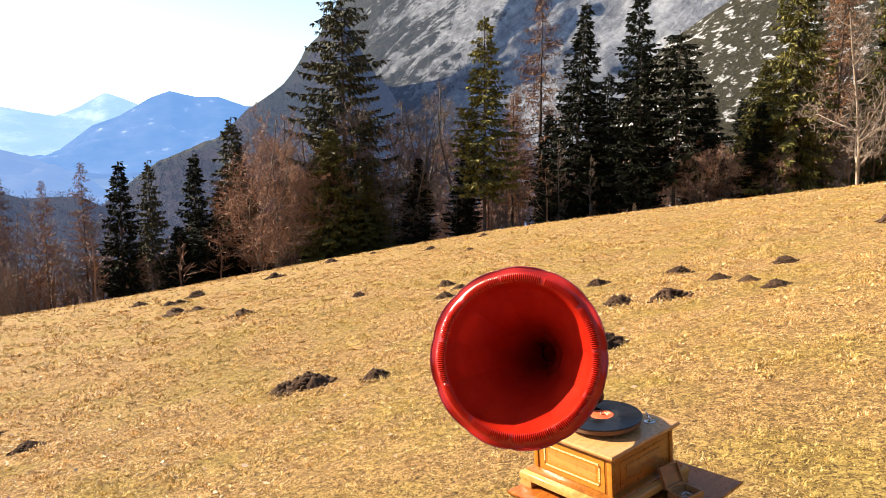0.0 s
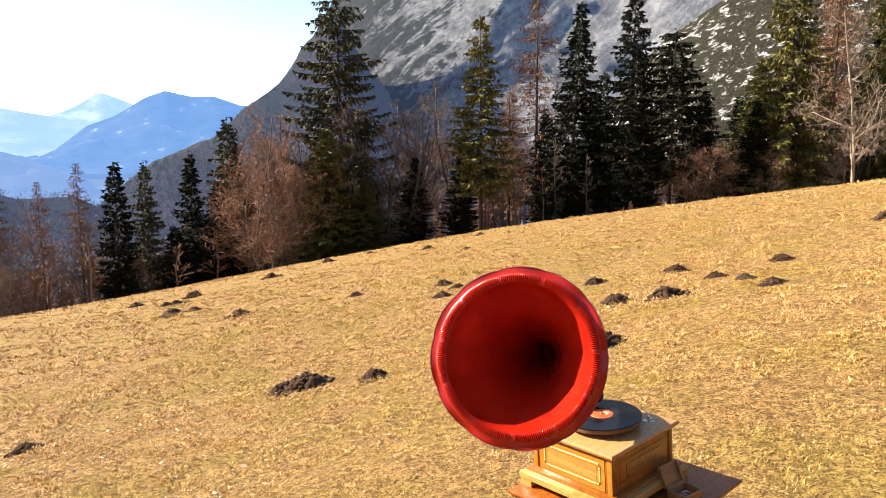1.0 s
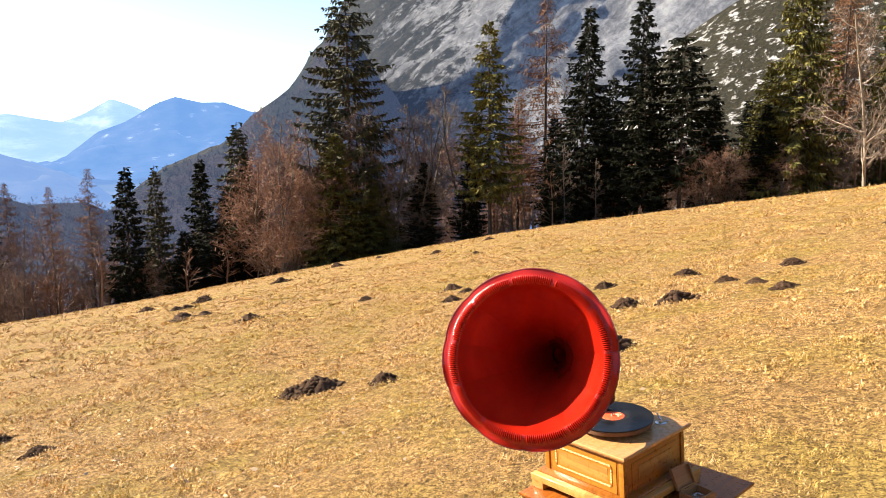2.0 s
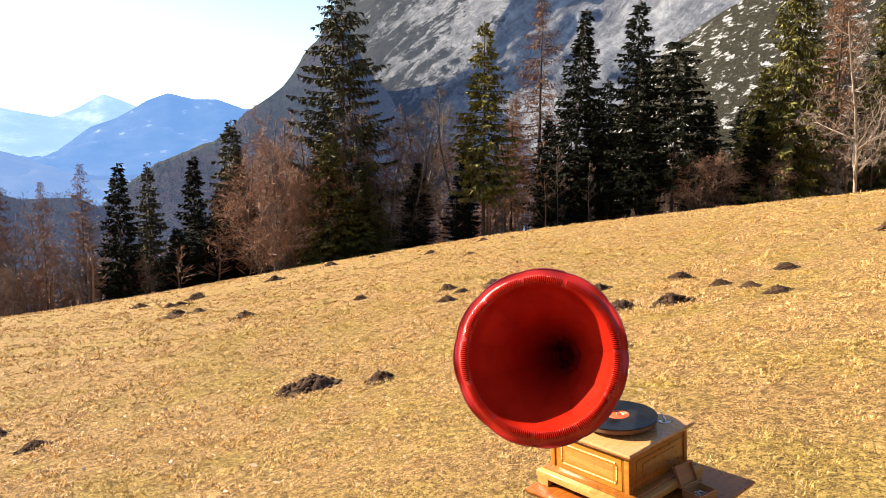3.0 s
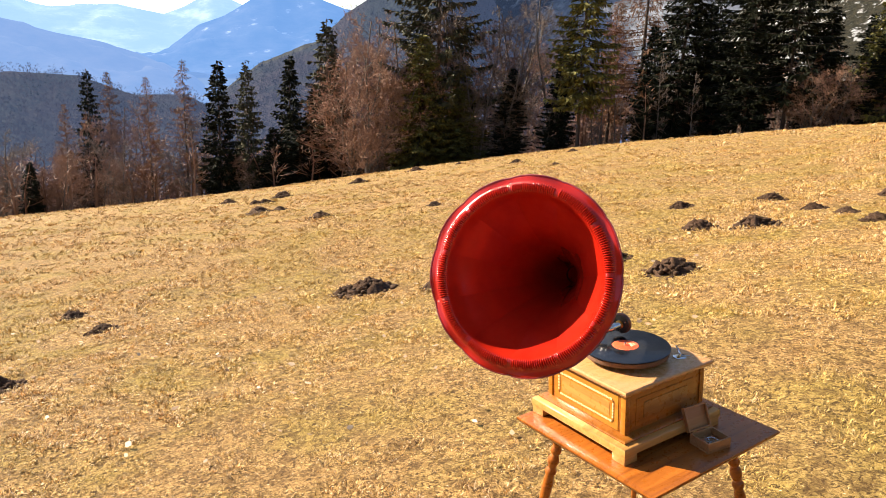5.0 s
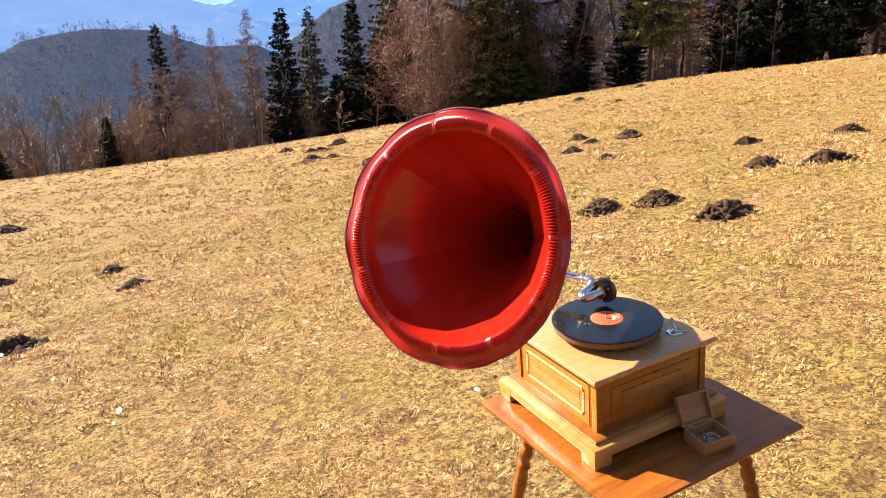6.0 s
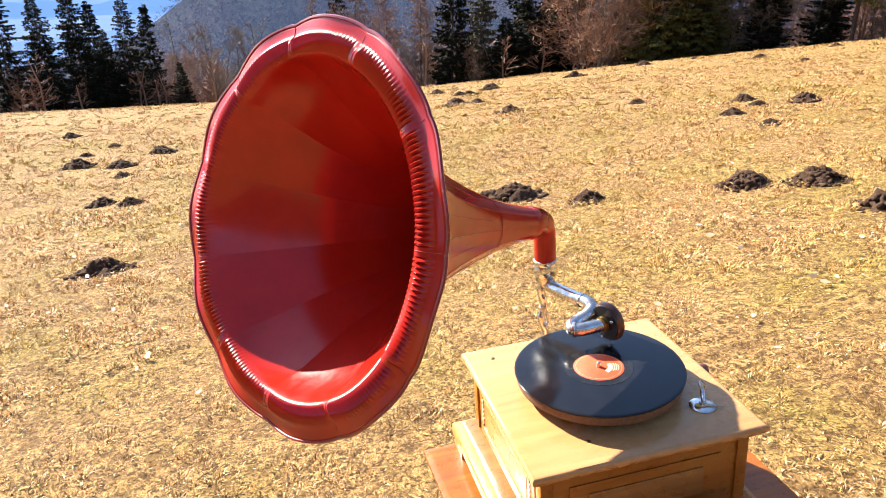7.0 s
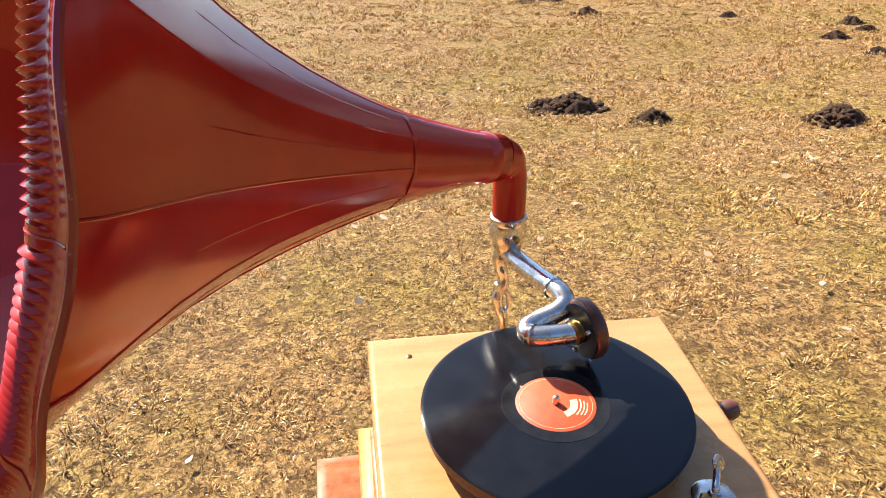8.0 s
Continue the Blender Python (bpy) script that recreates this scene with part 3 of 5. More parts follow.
def bare_tree(seed, height, width, label, bark_mat, twig_mat, stem_count=1, up=0.75, limbs=16, radius=0.011, name="bare_tree", from_h=0.12):
    """A leafless tree: stems, limbs, branches and a haze of thin twigs."""
    rng = np.random.default_rng(seed)
    root = thing(name, Matrix(), label, "tree", "trees at the edge of the wood")
    trunk, twigs, fine = [], [], []

    def grow(p, d, length, r, depth):
        if depth == 4:
            fine.append((p, d, length))
            return
        n = (6, 5, 4, 3)[depth]
        pts = [p]
        for i in range(n - 1):
            d = d + rng.normal(size=3) * (0.10 + 0.05 * depth) + np.array([0, 0, 0.07 * (depth > 0)])
            d = d / np.linalg.norm(d)
            pts.append(pts[-1] + d * length / (n - 1))
        rad = r * (1 - 0.7 * np.linspace(0, 1, n))
        (trunk if depth < 2 else twigs).append((pts, rad))
        kids = (limbs, 7, 5, 4)[depth]
        for q in range(kids):
            f = rng.uniform(from_h if depth == 0 else 0.2, 0.98)
            k = f * (n - 1)
            i = min(int(k), n - 2)
            at = pts[i] + (pts[i + 1] - pts[i]) * (k - i)
            a = rng.uniform(0, 6.28)
            axis = np.array(pts[i + 1]) - np.array(pts[i])
            axis /= np.linalg.norm(axis)
            s = np.cross(axis, rng.normal(size=3))
            s /= np.linalg.norm(s)
            nd = axis * rng.uniform(up - 0.25, up + 0.15) + s * rng.uniform(0.55, 0.95)
            nd /= np.linalg.norm(nd)
            ln = (width * (1.25 - 0.8 * f), length * 0.5, length * 0.5, length * 0.6)[depth] * rng.uniform(0.6, 1.15)
            grow(at, nd, ln, max(0.011, rad[i] * 0.5), depth + 1)

    for s in range(stem_count):
        o = rng.normal(size=3) * 0.3 * (stem_count > 1)
        d = np.array([rng.normal() * 0.06, rng.normal() * 0.06, 1.0]) + np.array([o[0], o[1], 0]) * 0.12
        grow(np.array([o[0], o[1], -2.0]), d / np.linalg.norm(d), (height + 2) * rng.uniform(0.85, 1.0), radius * height * rng.uniform(0.7, 1.0), 0)
    V1, F1 = stems(twigs, 3)
    V2, F2 = sprays(np.array([f[0] for f in fine]), np.array([f[1] for f in fine]), np.array([f[2] for f in fine]), np.full(len(fine), 0.017), rng)
    return finish_tree(root, stems(trunk, 5), (np.concatenate((V1, V2)), np.concatenate((F1, F2 + len(V1)))), bark_mat, twig_mat)


def larch(seed, height, width, label):
    """A bare larch: straight trunk and thin level branches with drooping knobbly twigs."""
    rng = np.random.default_rng(seed)
    root = thing("larch_tree", Matrix(), label, "tree", "trees at the edge of the wood")
    zs = np.linspace(-2.5, height, 12)
    trunk = [([(0.0, 0.0, z) for z in zs], [0.011 * height * max(0.03, 1 - max(z, 0) / height) + 0.008 for z in zs])]
    twigs, fine = [], []
    z = height * 0.22
    while z < height - 0.1:
        f = z / height
        for b in range(rng.integers(3, 6)):
            a = rng.uniform(0, 6.28)
            ln = width * (1 - f) ** 0.7 * rng.uniform(0.5, 1.1) + 0.12
            out = np.array([math.cos(a), math.sin(a), 0])
            u = np.linspace(0, 1, 5)
            P = np.array([0, 0, z]) + out * (ln * u)[:, None] + np.array([0, 0, 1.0]) * (ln * (-0.3 * u + 0.35 * u ** 2))[:, None]
            twigs.append((P, 0.010 * ln * (1.1 - u) + 0.004))
            for t in range(int(ln * 14) + 2):
                w = rng.uniform(0.15, 1)
                q = np.array([np.interp(w, u, P[:, c]) for c in range(3)])
                d = out * 0.4 + rng.normal(size=3) * 0.45 + np.array([0, 0, -0.5])
                d /= np.linalg.norm(d)
                m = rng.uniform(0.15, 0.45)
                fine.append((q, d, m))
        z += rng.uniform(0.12, 0.3)
    V1, F1 = stems(twigs, 3)
    V2, F2 = sprays(np.array([f[0] for f in fine]), np.array([f[1] for f in fine]), np.array([f[2] for f in fine]), np.full(len(fine), 0.024), rng)
    return finish_tree(root, stems(trunk, 6), (np.concatenate((V1, V2)), np.concatenate((F1, F2 + len(V1)))), BARK, TWIG_LARCH)


def stand(x, y, scale=1.0, turn=0.0, wide=1.0):
    return Matrix.Translation((x, y, float(turf(x, y)))) @ Matrix.Rotation(turn, 4, 'Z') @ Matrix.Diagonal((scale * wide, scale * wide, scale, 1))


DARK = "dark green spruce with sagging boughs at the meadow edge"
OLIVE = "sunlit olive green spruce with a narrow pointed crown"
RAGGED = "tall ragged old spruce with sagging open boughs"
SMALL = "small dense dark spruce at the meadow edge"

tree_a = spruce(11, 16.8, 4.6, 0.5, 0.6, NEEDLE_GREY, RAGGED, gaps=0.26, whorl=0.42, spread=8, lift=0.9, taper=0.58, hang=2.0, fullness=1.0)
tree_a.matrix_basis = stand(23.4, 37.9)
tree_b = spruce(12, 12.4, 2.15, 2.7, 0.45, NEEDLE_SUNLIT, OLIVE, gaps=0.14, whorl=0.3, lift=0.6, taper=0.7)
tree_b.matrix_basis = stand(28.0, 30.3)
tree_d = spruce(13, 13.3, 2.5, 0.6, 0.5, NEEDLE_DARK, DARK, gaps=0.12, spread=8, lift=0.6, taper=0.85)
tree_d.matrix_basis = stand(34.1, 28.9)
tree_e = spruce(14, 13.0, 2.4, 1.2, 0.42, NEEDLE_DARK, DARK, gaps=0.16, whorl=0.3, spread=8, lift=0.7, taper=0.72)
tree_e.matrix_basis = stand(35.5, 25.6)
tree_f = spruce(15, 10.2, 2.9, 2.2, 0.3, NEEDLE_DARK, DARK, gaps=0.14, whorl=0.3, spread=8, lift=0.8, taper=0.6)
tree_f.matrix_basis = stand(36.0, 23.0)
tree_g = spruce(16, 12.8, 3.1, 0.3, 0.75, NEEDLE_SUNLIT, OLIVE, gaps=0.12, lift=0.5, hang=2.4)
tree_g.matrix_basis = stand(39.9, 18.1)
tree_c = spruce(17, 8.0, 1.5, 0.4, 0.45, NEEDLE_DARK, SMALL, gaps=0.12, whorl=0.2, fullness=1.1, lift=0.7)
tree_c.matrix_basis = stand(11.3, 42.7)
tree_h = spruce(18, 10.4, 2.4, 0.4, 0.5, NEEDLE_GREY, "tall grey-green spruce standing over smaller dark ones", gaps=0.15, lift=0.7)
tree_h.matrix_basis = stand(18.3, 43.0)
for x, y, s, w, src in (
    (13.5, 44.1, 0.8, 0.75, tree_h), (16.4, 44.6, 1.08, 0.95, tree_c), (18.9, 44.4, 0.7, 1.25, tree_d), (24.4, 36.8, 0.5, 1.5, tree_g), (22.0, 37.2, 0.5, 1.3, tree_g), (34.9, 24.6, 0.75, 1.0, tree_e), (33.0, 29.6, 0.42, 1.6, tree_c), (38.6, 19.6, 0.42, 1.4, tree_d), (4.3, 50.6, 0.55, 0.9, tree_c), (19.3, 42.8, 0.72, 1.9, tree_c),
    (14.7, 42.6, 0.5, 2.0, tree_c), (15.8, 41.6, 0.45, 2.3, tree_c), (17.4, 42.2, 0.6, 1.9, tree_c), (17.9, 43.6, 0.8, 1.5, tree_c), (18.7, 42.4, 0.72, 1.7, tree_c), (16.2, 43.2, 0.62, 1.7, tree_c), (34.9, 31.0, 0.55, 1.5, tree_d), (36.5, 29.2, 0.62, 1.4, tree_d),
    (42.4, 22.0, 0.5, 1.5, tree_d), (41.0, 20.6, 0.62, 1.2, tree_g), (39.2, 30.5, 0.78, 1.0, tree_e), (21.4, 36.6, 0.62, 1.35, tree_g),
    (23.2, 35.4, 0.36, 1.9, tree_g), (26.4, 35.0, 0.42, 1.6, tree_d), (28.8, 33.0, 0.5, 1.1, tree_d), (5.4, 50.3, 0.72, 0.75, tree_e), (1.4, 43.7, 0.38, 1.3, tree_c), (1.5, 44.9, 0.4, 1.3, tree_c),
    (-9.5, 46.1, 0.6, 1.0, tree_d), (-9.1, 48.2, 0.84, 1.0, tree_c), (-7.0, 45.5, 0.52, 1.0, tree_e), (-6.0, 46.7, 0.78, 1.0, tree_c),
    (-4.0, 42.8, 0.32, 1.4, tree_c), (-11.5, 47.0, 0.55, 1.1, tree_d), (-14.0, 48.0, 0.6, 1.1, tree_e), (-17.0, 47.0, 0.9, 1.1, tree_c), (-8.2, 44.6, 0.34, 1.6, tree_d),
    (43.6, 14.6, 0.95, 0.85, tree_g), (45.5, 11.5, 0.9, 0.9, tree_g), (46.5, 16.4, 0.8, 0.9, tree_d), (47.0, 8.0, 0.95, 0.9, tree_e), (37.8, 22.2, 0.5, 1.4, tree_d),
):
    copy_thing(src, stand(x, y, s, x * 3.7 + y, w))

larch_a = larch(21, 15.5, 4.0, "leafless orange-brown larch with thin level branches")
larch_a.matrix_basis = stand(35.0, 32.5)
for x, y, s, w in ((7.6, 43.6, 0.48, 0.8), (10.0, 45.1, 0.56, 0.8), (49.8, 20.3, 0.9, 0.9), (37.5, 37.1, 0.68, 1.0), (7.9, 58.1, 0.72, 0.8), (46.4, 18.6, 0.95, 0.9), (33.4, 33.4, 0.6, 1.1), (3.6, 46.0, 0.42, 0.8), (52.0, 17.0, 0.95, 1.0)):
    copy_thing(larch_a, stand(x, y, s, x + y, w))

bare_a = bare_tree(31, 10.6, 3.4, "leafless spreading beech with fine pinkish-brown twigs", BARK_GREY, TWIG_BROWN, stem_count=3, limbs=17)
bare_a.matrix_basis = stand(19.1, 39.6)
bare_b = bare_tree(32, 11.2, 2.8, "leafless grey-brown tree with a dense mass of twigs", BARK_GREY, TWIG_GREY, stem_count=2, limbs=14)
bare_b.matrix_basis = stand(28.5, 38.4)
birch = bare_tree(33, 9.4, 3.1, "bare birch with a pale trunk and arching twigs", BARK_PALE, TWIG_GREY, limbs=17, up=0.6, radius=0.012, name="birch_tree", from_h=0.22)
birch.matrix_basis = stand(36.5, 13.2)
slim = bare_tree(34, 6.0, 1.0, "slim leafless young tree in the thicket", BARK_GREY, TWIG_GREY, limbs=13, up=0.8, radius=0.010)
slim.matrix_basis = stand(29.9, 30.5)
for x, y, s, w, src in (
    (18.2, 38.0, 0.72, 1.2, bare_a), (20.0, 40.4, 0.8, 1.1, bare_a), (29.4, 36.4, 0.85, 1.1, bare_b), (26.2, 37.4, 0.9, 1.1, bare_b), (27.4, 36.2, 0.85, 1.1, bare_a), (30.4, 34.8, 0.8, 1.1, bare_b),
    (19.1, 37.3, 0.72, 1.0, bare_a), (20.6, 38.6, 0.95, 0.9, bare_a), (27.0, 34.4, 0.72, 1.0, bare_b), (24.1, 34.2, 0.6, 1.1, bare_b), (25.6, 35.3, 0.7, 1.1, bare_b),
    (41.4, 17.0, 0.8, 1.0, birch), (35.8, 21.4, 0.4, 1.3, bare_a), (37.2, 23.0, 0.32, 1.3, bare_a), (31.4, 30.4, 0.82, 1.0, slim), (28.2, 33.5, 0.66, 1.3, slim),
    (41.6, 23.3, 0.4, 1.3, bare_b), (7.2, 47.8, 0.68, 1.0, bare_a), (11.5, 46.8, 0.55, 1.0, bare_b), (8.9, 45.4, 0.75, 1.0, slim), (45.0, 16.1, 0.72, 1.0, bare_b),
    (-1.1, 44.8, 0.8, 1.0, slim), (0.3, 45.7, 0.45, 1.1, bare_b), (3.1, 43.6, 0.38, 1.1, bare_a), (7.4, 48.0, 0.47, 1.1, bare_b), (-2.4, 48.7, 0.46, 1.2, bare_b), (5.4, 44.3, 0.34, 1.2, bare_a),
    (-6.4, 58.7, 0.68, 1.2, bare_b), (-3.7, 53.9, 0.5, 1.2, bare_a), (0.1, 48.9, 0.46, 1.2, bare_b), (-1.5, 44.9, 0.32, 1.2, bare_b), (2.1, 60.9, 0.68, 1.2, bare_a), (-9.5, 53.2, 0.46, 1.2, bare_b),
    (32.6, 28.6, 0.9, 1.0, slim), (30.8, 31.6, 0.95, 1.0, slim), (33.4, 27.0, 0.7, 1.0, slim), (37.4, 20.8, 0.36, 1.3, bare_a), (38.4, 18.2, 0.3, 1.3, bare_a), (39.4, 15.8, 0.34, 1.3, bare_b), (43.0, 18.4, 0.75, 1.0, bare_b), (48.0, 13.0, 0.8, 1.0, bare_b), (9.8, 43.4, 0.3, 1.3, bare_b), (6.2, 44.6, 0.36, 1.2, bare_b), (12.6, 43.2, 0.3, 1.3, bare_a), (4.4, 49.5, 0.5, 1.2, bare_a), (-5.2, 49.0, 0.42, 1.2, bare_a), (1.2, 52.5, 0.55, 1.2, bare_b),
):
    copy_thing(src, stand(x, y, s, x * 2.3 + y, w))


def far_wood():
    """The wood behind the first trees, too deep to count: bare crowns and dark spruces in one mass."""
    rng = np.random.default_rng(5)
    tw, sp_s, sp_w, sp_l, sp_d, tr = [], [], [], [], [], []
    for i in range(1500):
        az = radians(rng.uniform(12, 112))
        r = rng.uniform(47, 130) if i % 3 else rng.uniform(43, 60)
        x, y = r * math.cos(az), r * math.sin(az)
        g = float(ground(x, y))
        h = rng.uniform(2.5, 5.5) * (0.75 if r < 52 else 1.25)
        if az > 1.35:
            h *= 0.8
        if az < 0.85 and r > 60:
            h *= 1.6
        n = 34
        tr.append(([(x, y, g - 1), (x + rng.normal() * 0.15, y, g + h * 0.5), (x + rng.normal() * 0.3, y + rng.normal() * 0.3, g + h)], [0.07, 0.05, 0.015]))
        for q in range(n):
            f = rng.uniform(0.12, 1)
            a = rng.uniform(0, 6.28)
            ln = h * 0.32 * (1.15 - f) * rng.uniform(0.5, 1.2) + 0.25
            p = np.array([x, y, g + h * f])
            d = np.array([math.cos(a), math.sin(a), rng.uniform(0.2, 1.1)])
            d /= np.linalg.norm(d)
            m = p + d * ln * 0.55 + rng.normal(size=3) * 0.08
            tw.append((p, d, ln))
            e = d + rng.normal(size=3) * 0.5
            tw.append((m, e / np.linalg.norm(e), ln * 0.5))
    V1, F1 = stems(tr, 4)
    V2, F2 = sprays(np.array([t[0] for t in tw]), np.array([t[1] for t in tw]), np.array([t[2] for t in tw]), np.full(len(tw), 0.024), rng)
    V, F = np.concatenate((V1, V2)), np.concatenate((F1, F2 + len(V1)))
    ob = new("thicket", array_mesh("thicket", V, F, [TWIG_BROWN], None, False))
    tagged(ob, "leafless grey-brown undergrowth and young trees behind the meadow edge", "undergrowth", kind="stuff")


far_wood()


def hill_wood():
    """Woods on the far hillsides, too many to count: small upright crowns."""
    rng = np.random.default_rng(15)
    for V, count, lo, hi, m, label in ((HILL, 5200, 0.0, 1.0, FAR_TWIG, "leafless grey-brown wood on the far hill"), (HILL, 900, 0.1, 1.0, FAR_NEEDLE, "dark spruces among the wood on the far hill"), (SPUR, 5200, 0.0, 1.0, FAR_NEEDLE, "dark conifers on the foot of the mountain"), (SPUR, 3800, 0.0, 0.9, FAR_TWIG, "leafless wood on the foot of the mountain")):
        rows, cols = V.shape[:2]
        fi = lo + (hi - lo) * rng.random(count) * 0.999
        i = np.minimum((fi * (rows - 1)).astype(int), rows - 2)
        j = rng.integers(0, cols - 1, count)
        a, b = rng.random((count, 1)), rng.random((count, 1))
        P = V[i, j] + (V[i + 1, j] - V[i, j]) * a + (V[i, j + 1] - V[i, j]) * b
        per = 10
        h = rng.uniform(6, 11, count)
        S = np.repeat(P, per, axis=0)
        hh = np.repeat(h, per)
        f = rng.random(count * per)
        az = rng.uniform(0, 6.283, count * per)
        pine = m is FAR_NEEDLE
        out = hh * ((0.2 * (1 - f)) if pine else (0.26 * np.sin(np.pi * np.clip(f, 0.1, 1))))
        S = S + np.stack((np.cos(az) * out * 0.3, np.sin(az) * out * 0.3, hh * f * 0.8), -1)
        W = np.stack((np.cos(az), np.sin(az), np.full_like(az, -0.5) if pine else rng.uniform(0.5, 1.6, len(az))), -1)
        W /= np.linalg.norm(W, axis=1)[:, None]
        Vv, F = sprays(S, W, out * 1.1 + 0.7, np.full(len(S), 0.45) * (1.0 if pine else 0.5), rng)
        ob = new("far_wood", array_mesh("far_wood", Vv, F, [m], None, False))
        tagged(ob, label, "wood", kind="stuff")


hill_wood()


# ---- molehills ----
def molehill_mesh(seed):
    """A heap of crumbled soil: a low mound with clods on and around it."""
    rng = random.Random(seed)
    bm = bmesh.new()
    rows, seg = 9, 26
    rings = []
    for i in range(rows):
        f = i / (rows - 1)
        ring = []
        for j in range(seg):
            a = 2 * math.pi * j / seg
            wob = 1 + 0.6 * noise.noise(Vector((math.cos(a) * 1.7 + seed * 7, math.sin(a) * 1.4, seed)))
            r = 0.5 * (1 - f) * wob
            z = 0.36 * (1 - (1 - f) ** 1.5) * (1 + 0.45 * noise.noise(Vector((r * 4 * math.cos(a), r * 4 * math.sin(a), seed * 3.3)))) - 0.03
            z += 0.22 * noise.noise(Vector((r * 9 * math.cos(a), r * 9 * math.sin(a), seed * 1.3))) * min(1, (0.5 - r) * 6) + 0.06 * noise.noise(Vector((r * 25 * math.cos(a), r * 25 * math.sin(a), seed * 2.3)))
            ring.append(bm.verts.new((r * math.cos(a), r * math.sin(a), z)))
        rings.append(ring)
    for a, b in zip(rings, rings[1:]):
        for j in range(seg):
            bm.faces.new((a[j], a[(j + 1) % seg], b[(j + 1) % seg], b[j]))
    for c in range(110):
        a, f = rng.uniform(0, 6.28), rng.random() ** 0.6
        r = 0.66 * f
        z = max(0.0, 0.32 * (1 - (r / 0.5) ** 1.4)) if r < 0.5 else 0.0
        s = rng.uniform(0.025, 0.1) * (1.1 - 0.45 * f)
        v = bmesh.ops.create_icosphere(bm, subdivisions=1, radius=s, matrix=Matrix.Translation((r * math.cos(a), r * math.sin(a), z + s * 0.2)))["verts"]
        for q in v:
            q.co += Vector((rng.uniform(-1, 1), rng.uniform(-1, 1), rng.uniform(-1, 1))) * s * 0.35
    me = bpy.data.meshes.new("molehill")
    bm.to_mesh(me)
    bm.free()
    for p in me.polygons:
        p.use_smooth = True
    me.materials.append(SOIL)
    return me


HEAPS = [molehill_mesh(s) for s in range(1, 6)]
for i, (x, y, w) in enumerate((
    (1.53, 4.56, 0.42), (1.36, 4.66, 0.26), (1.92, 3.99, 0.27), (4.82, 2.88, 0.38), (3.38, 9.92, 0.32), (3.28, 12.68, 0.36), (-1.55, 4.12, 0.32), (3.21, 3.19, 0.34), (2.89, 3.5, 0.34), (2.95, 2.28, 0.40),
    (-1.96, 11.76, 0.34), (-1.8, 7.18, 0.24), (-2.12, 7.42, 0.28), (6.4, 3.8, 0.32), (-0.78, 6.5, 0.24), (-0.66, 5.4, 0.22), (5.19, 16.41, 0.36), (4.06, 15.16, 0.28), (4.25, 15.04, 0.27), (4.04, 17.21, 0.31), (3.66, 12.55, 0.2),
    (7.67, 17.14, 0.36), (10.93, 19.5, 0.38), (12.81, 19.77, 0.24), (11.49, 14.99, 0.26), (10.06, 11.73, 0.18), (5.66, 7.43, 0.22), (4.9, 6.57, 0.27), (5.39, 6.8, 0.23), (5.9, 6.62, 0.34), (4.67, 5.61, 0.2), (4.86, 8.7, 0.18),
    (4.58, 3.33, 0.36), (5.76, 4.54, 0.26), (5.3, 2.0, 0.22), (5.75, 2.53, 0.2), (14.87, 16.41, 0.26), (5.94, 2.98, 0.22), (6.87, 2.67, 0.24), (9.99, 2.6, 0.36), (-2.87, 12.99, 0.18), (-3.85, 14.42, 0.27), (-3.02, 10.7, 0.36), (-3.16, 12.06, 0.19), (-2.17, 9.18, 0.18), (-2.39, 10.42, 0.3),
)):
    ob = new("molehill", HEAPS[i % 5])
    w *= 1.3 if math.hypot(x, y) > 9 else 1.05
    slope = Matrix.Rotation(math.atan(-0.163), 4, 'X') @ Matrix.Rotation(-math.atan(0.088), 4, 'Y')
    ob.matrix_basis = Matrix.Translation((x, y, float(turf(x, y)))) @ slope @ Matrix.Rotation(i * 2.1, 4, 'Z') @ Matrix.Diagonal((w, w * 0.85, w * 0.72, 1))
    tagged(ob, "low heap of dark crumbled soil thrown up in dry grass", "molehill", "molehills on the meadow")


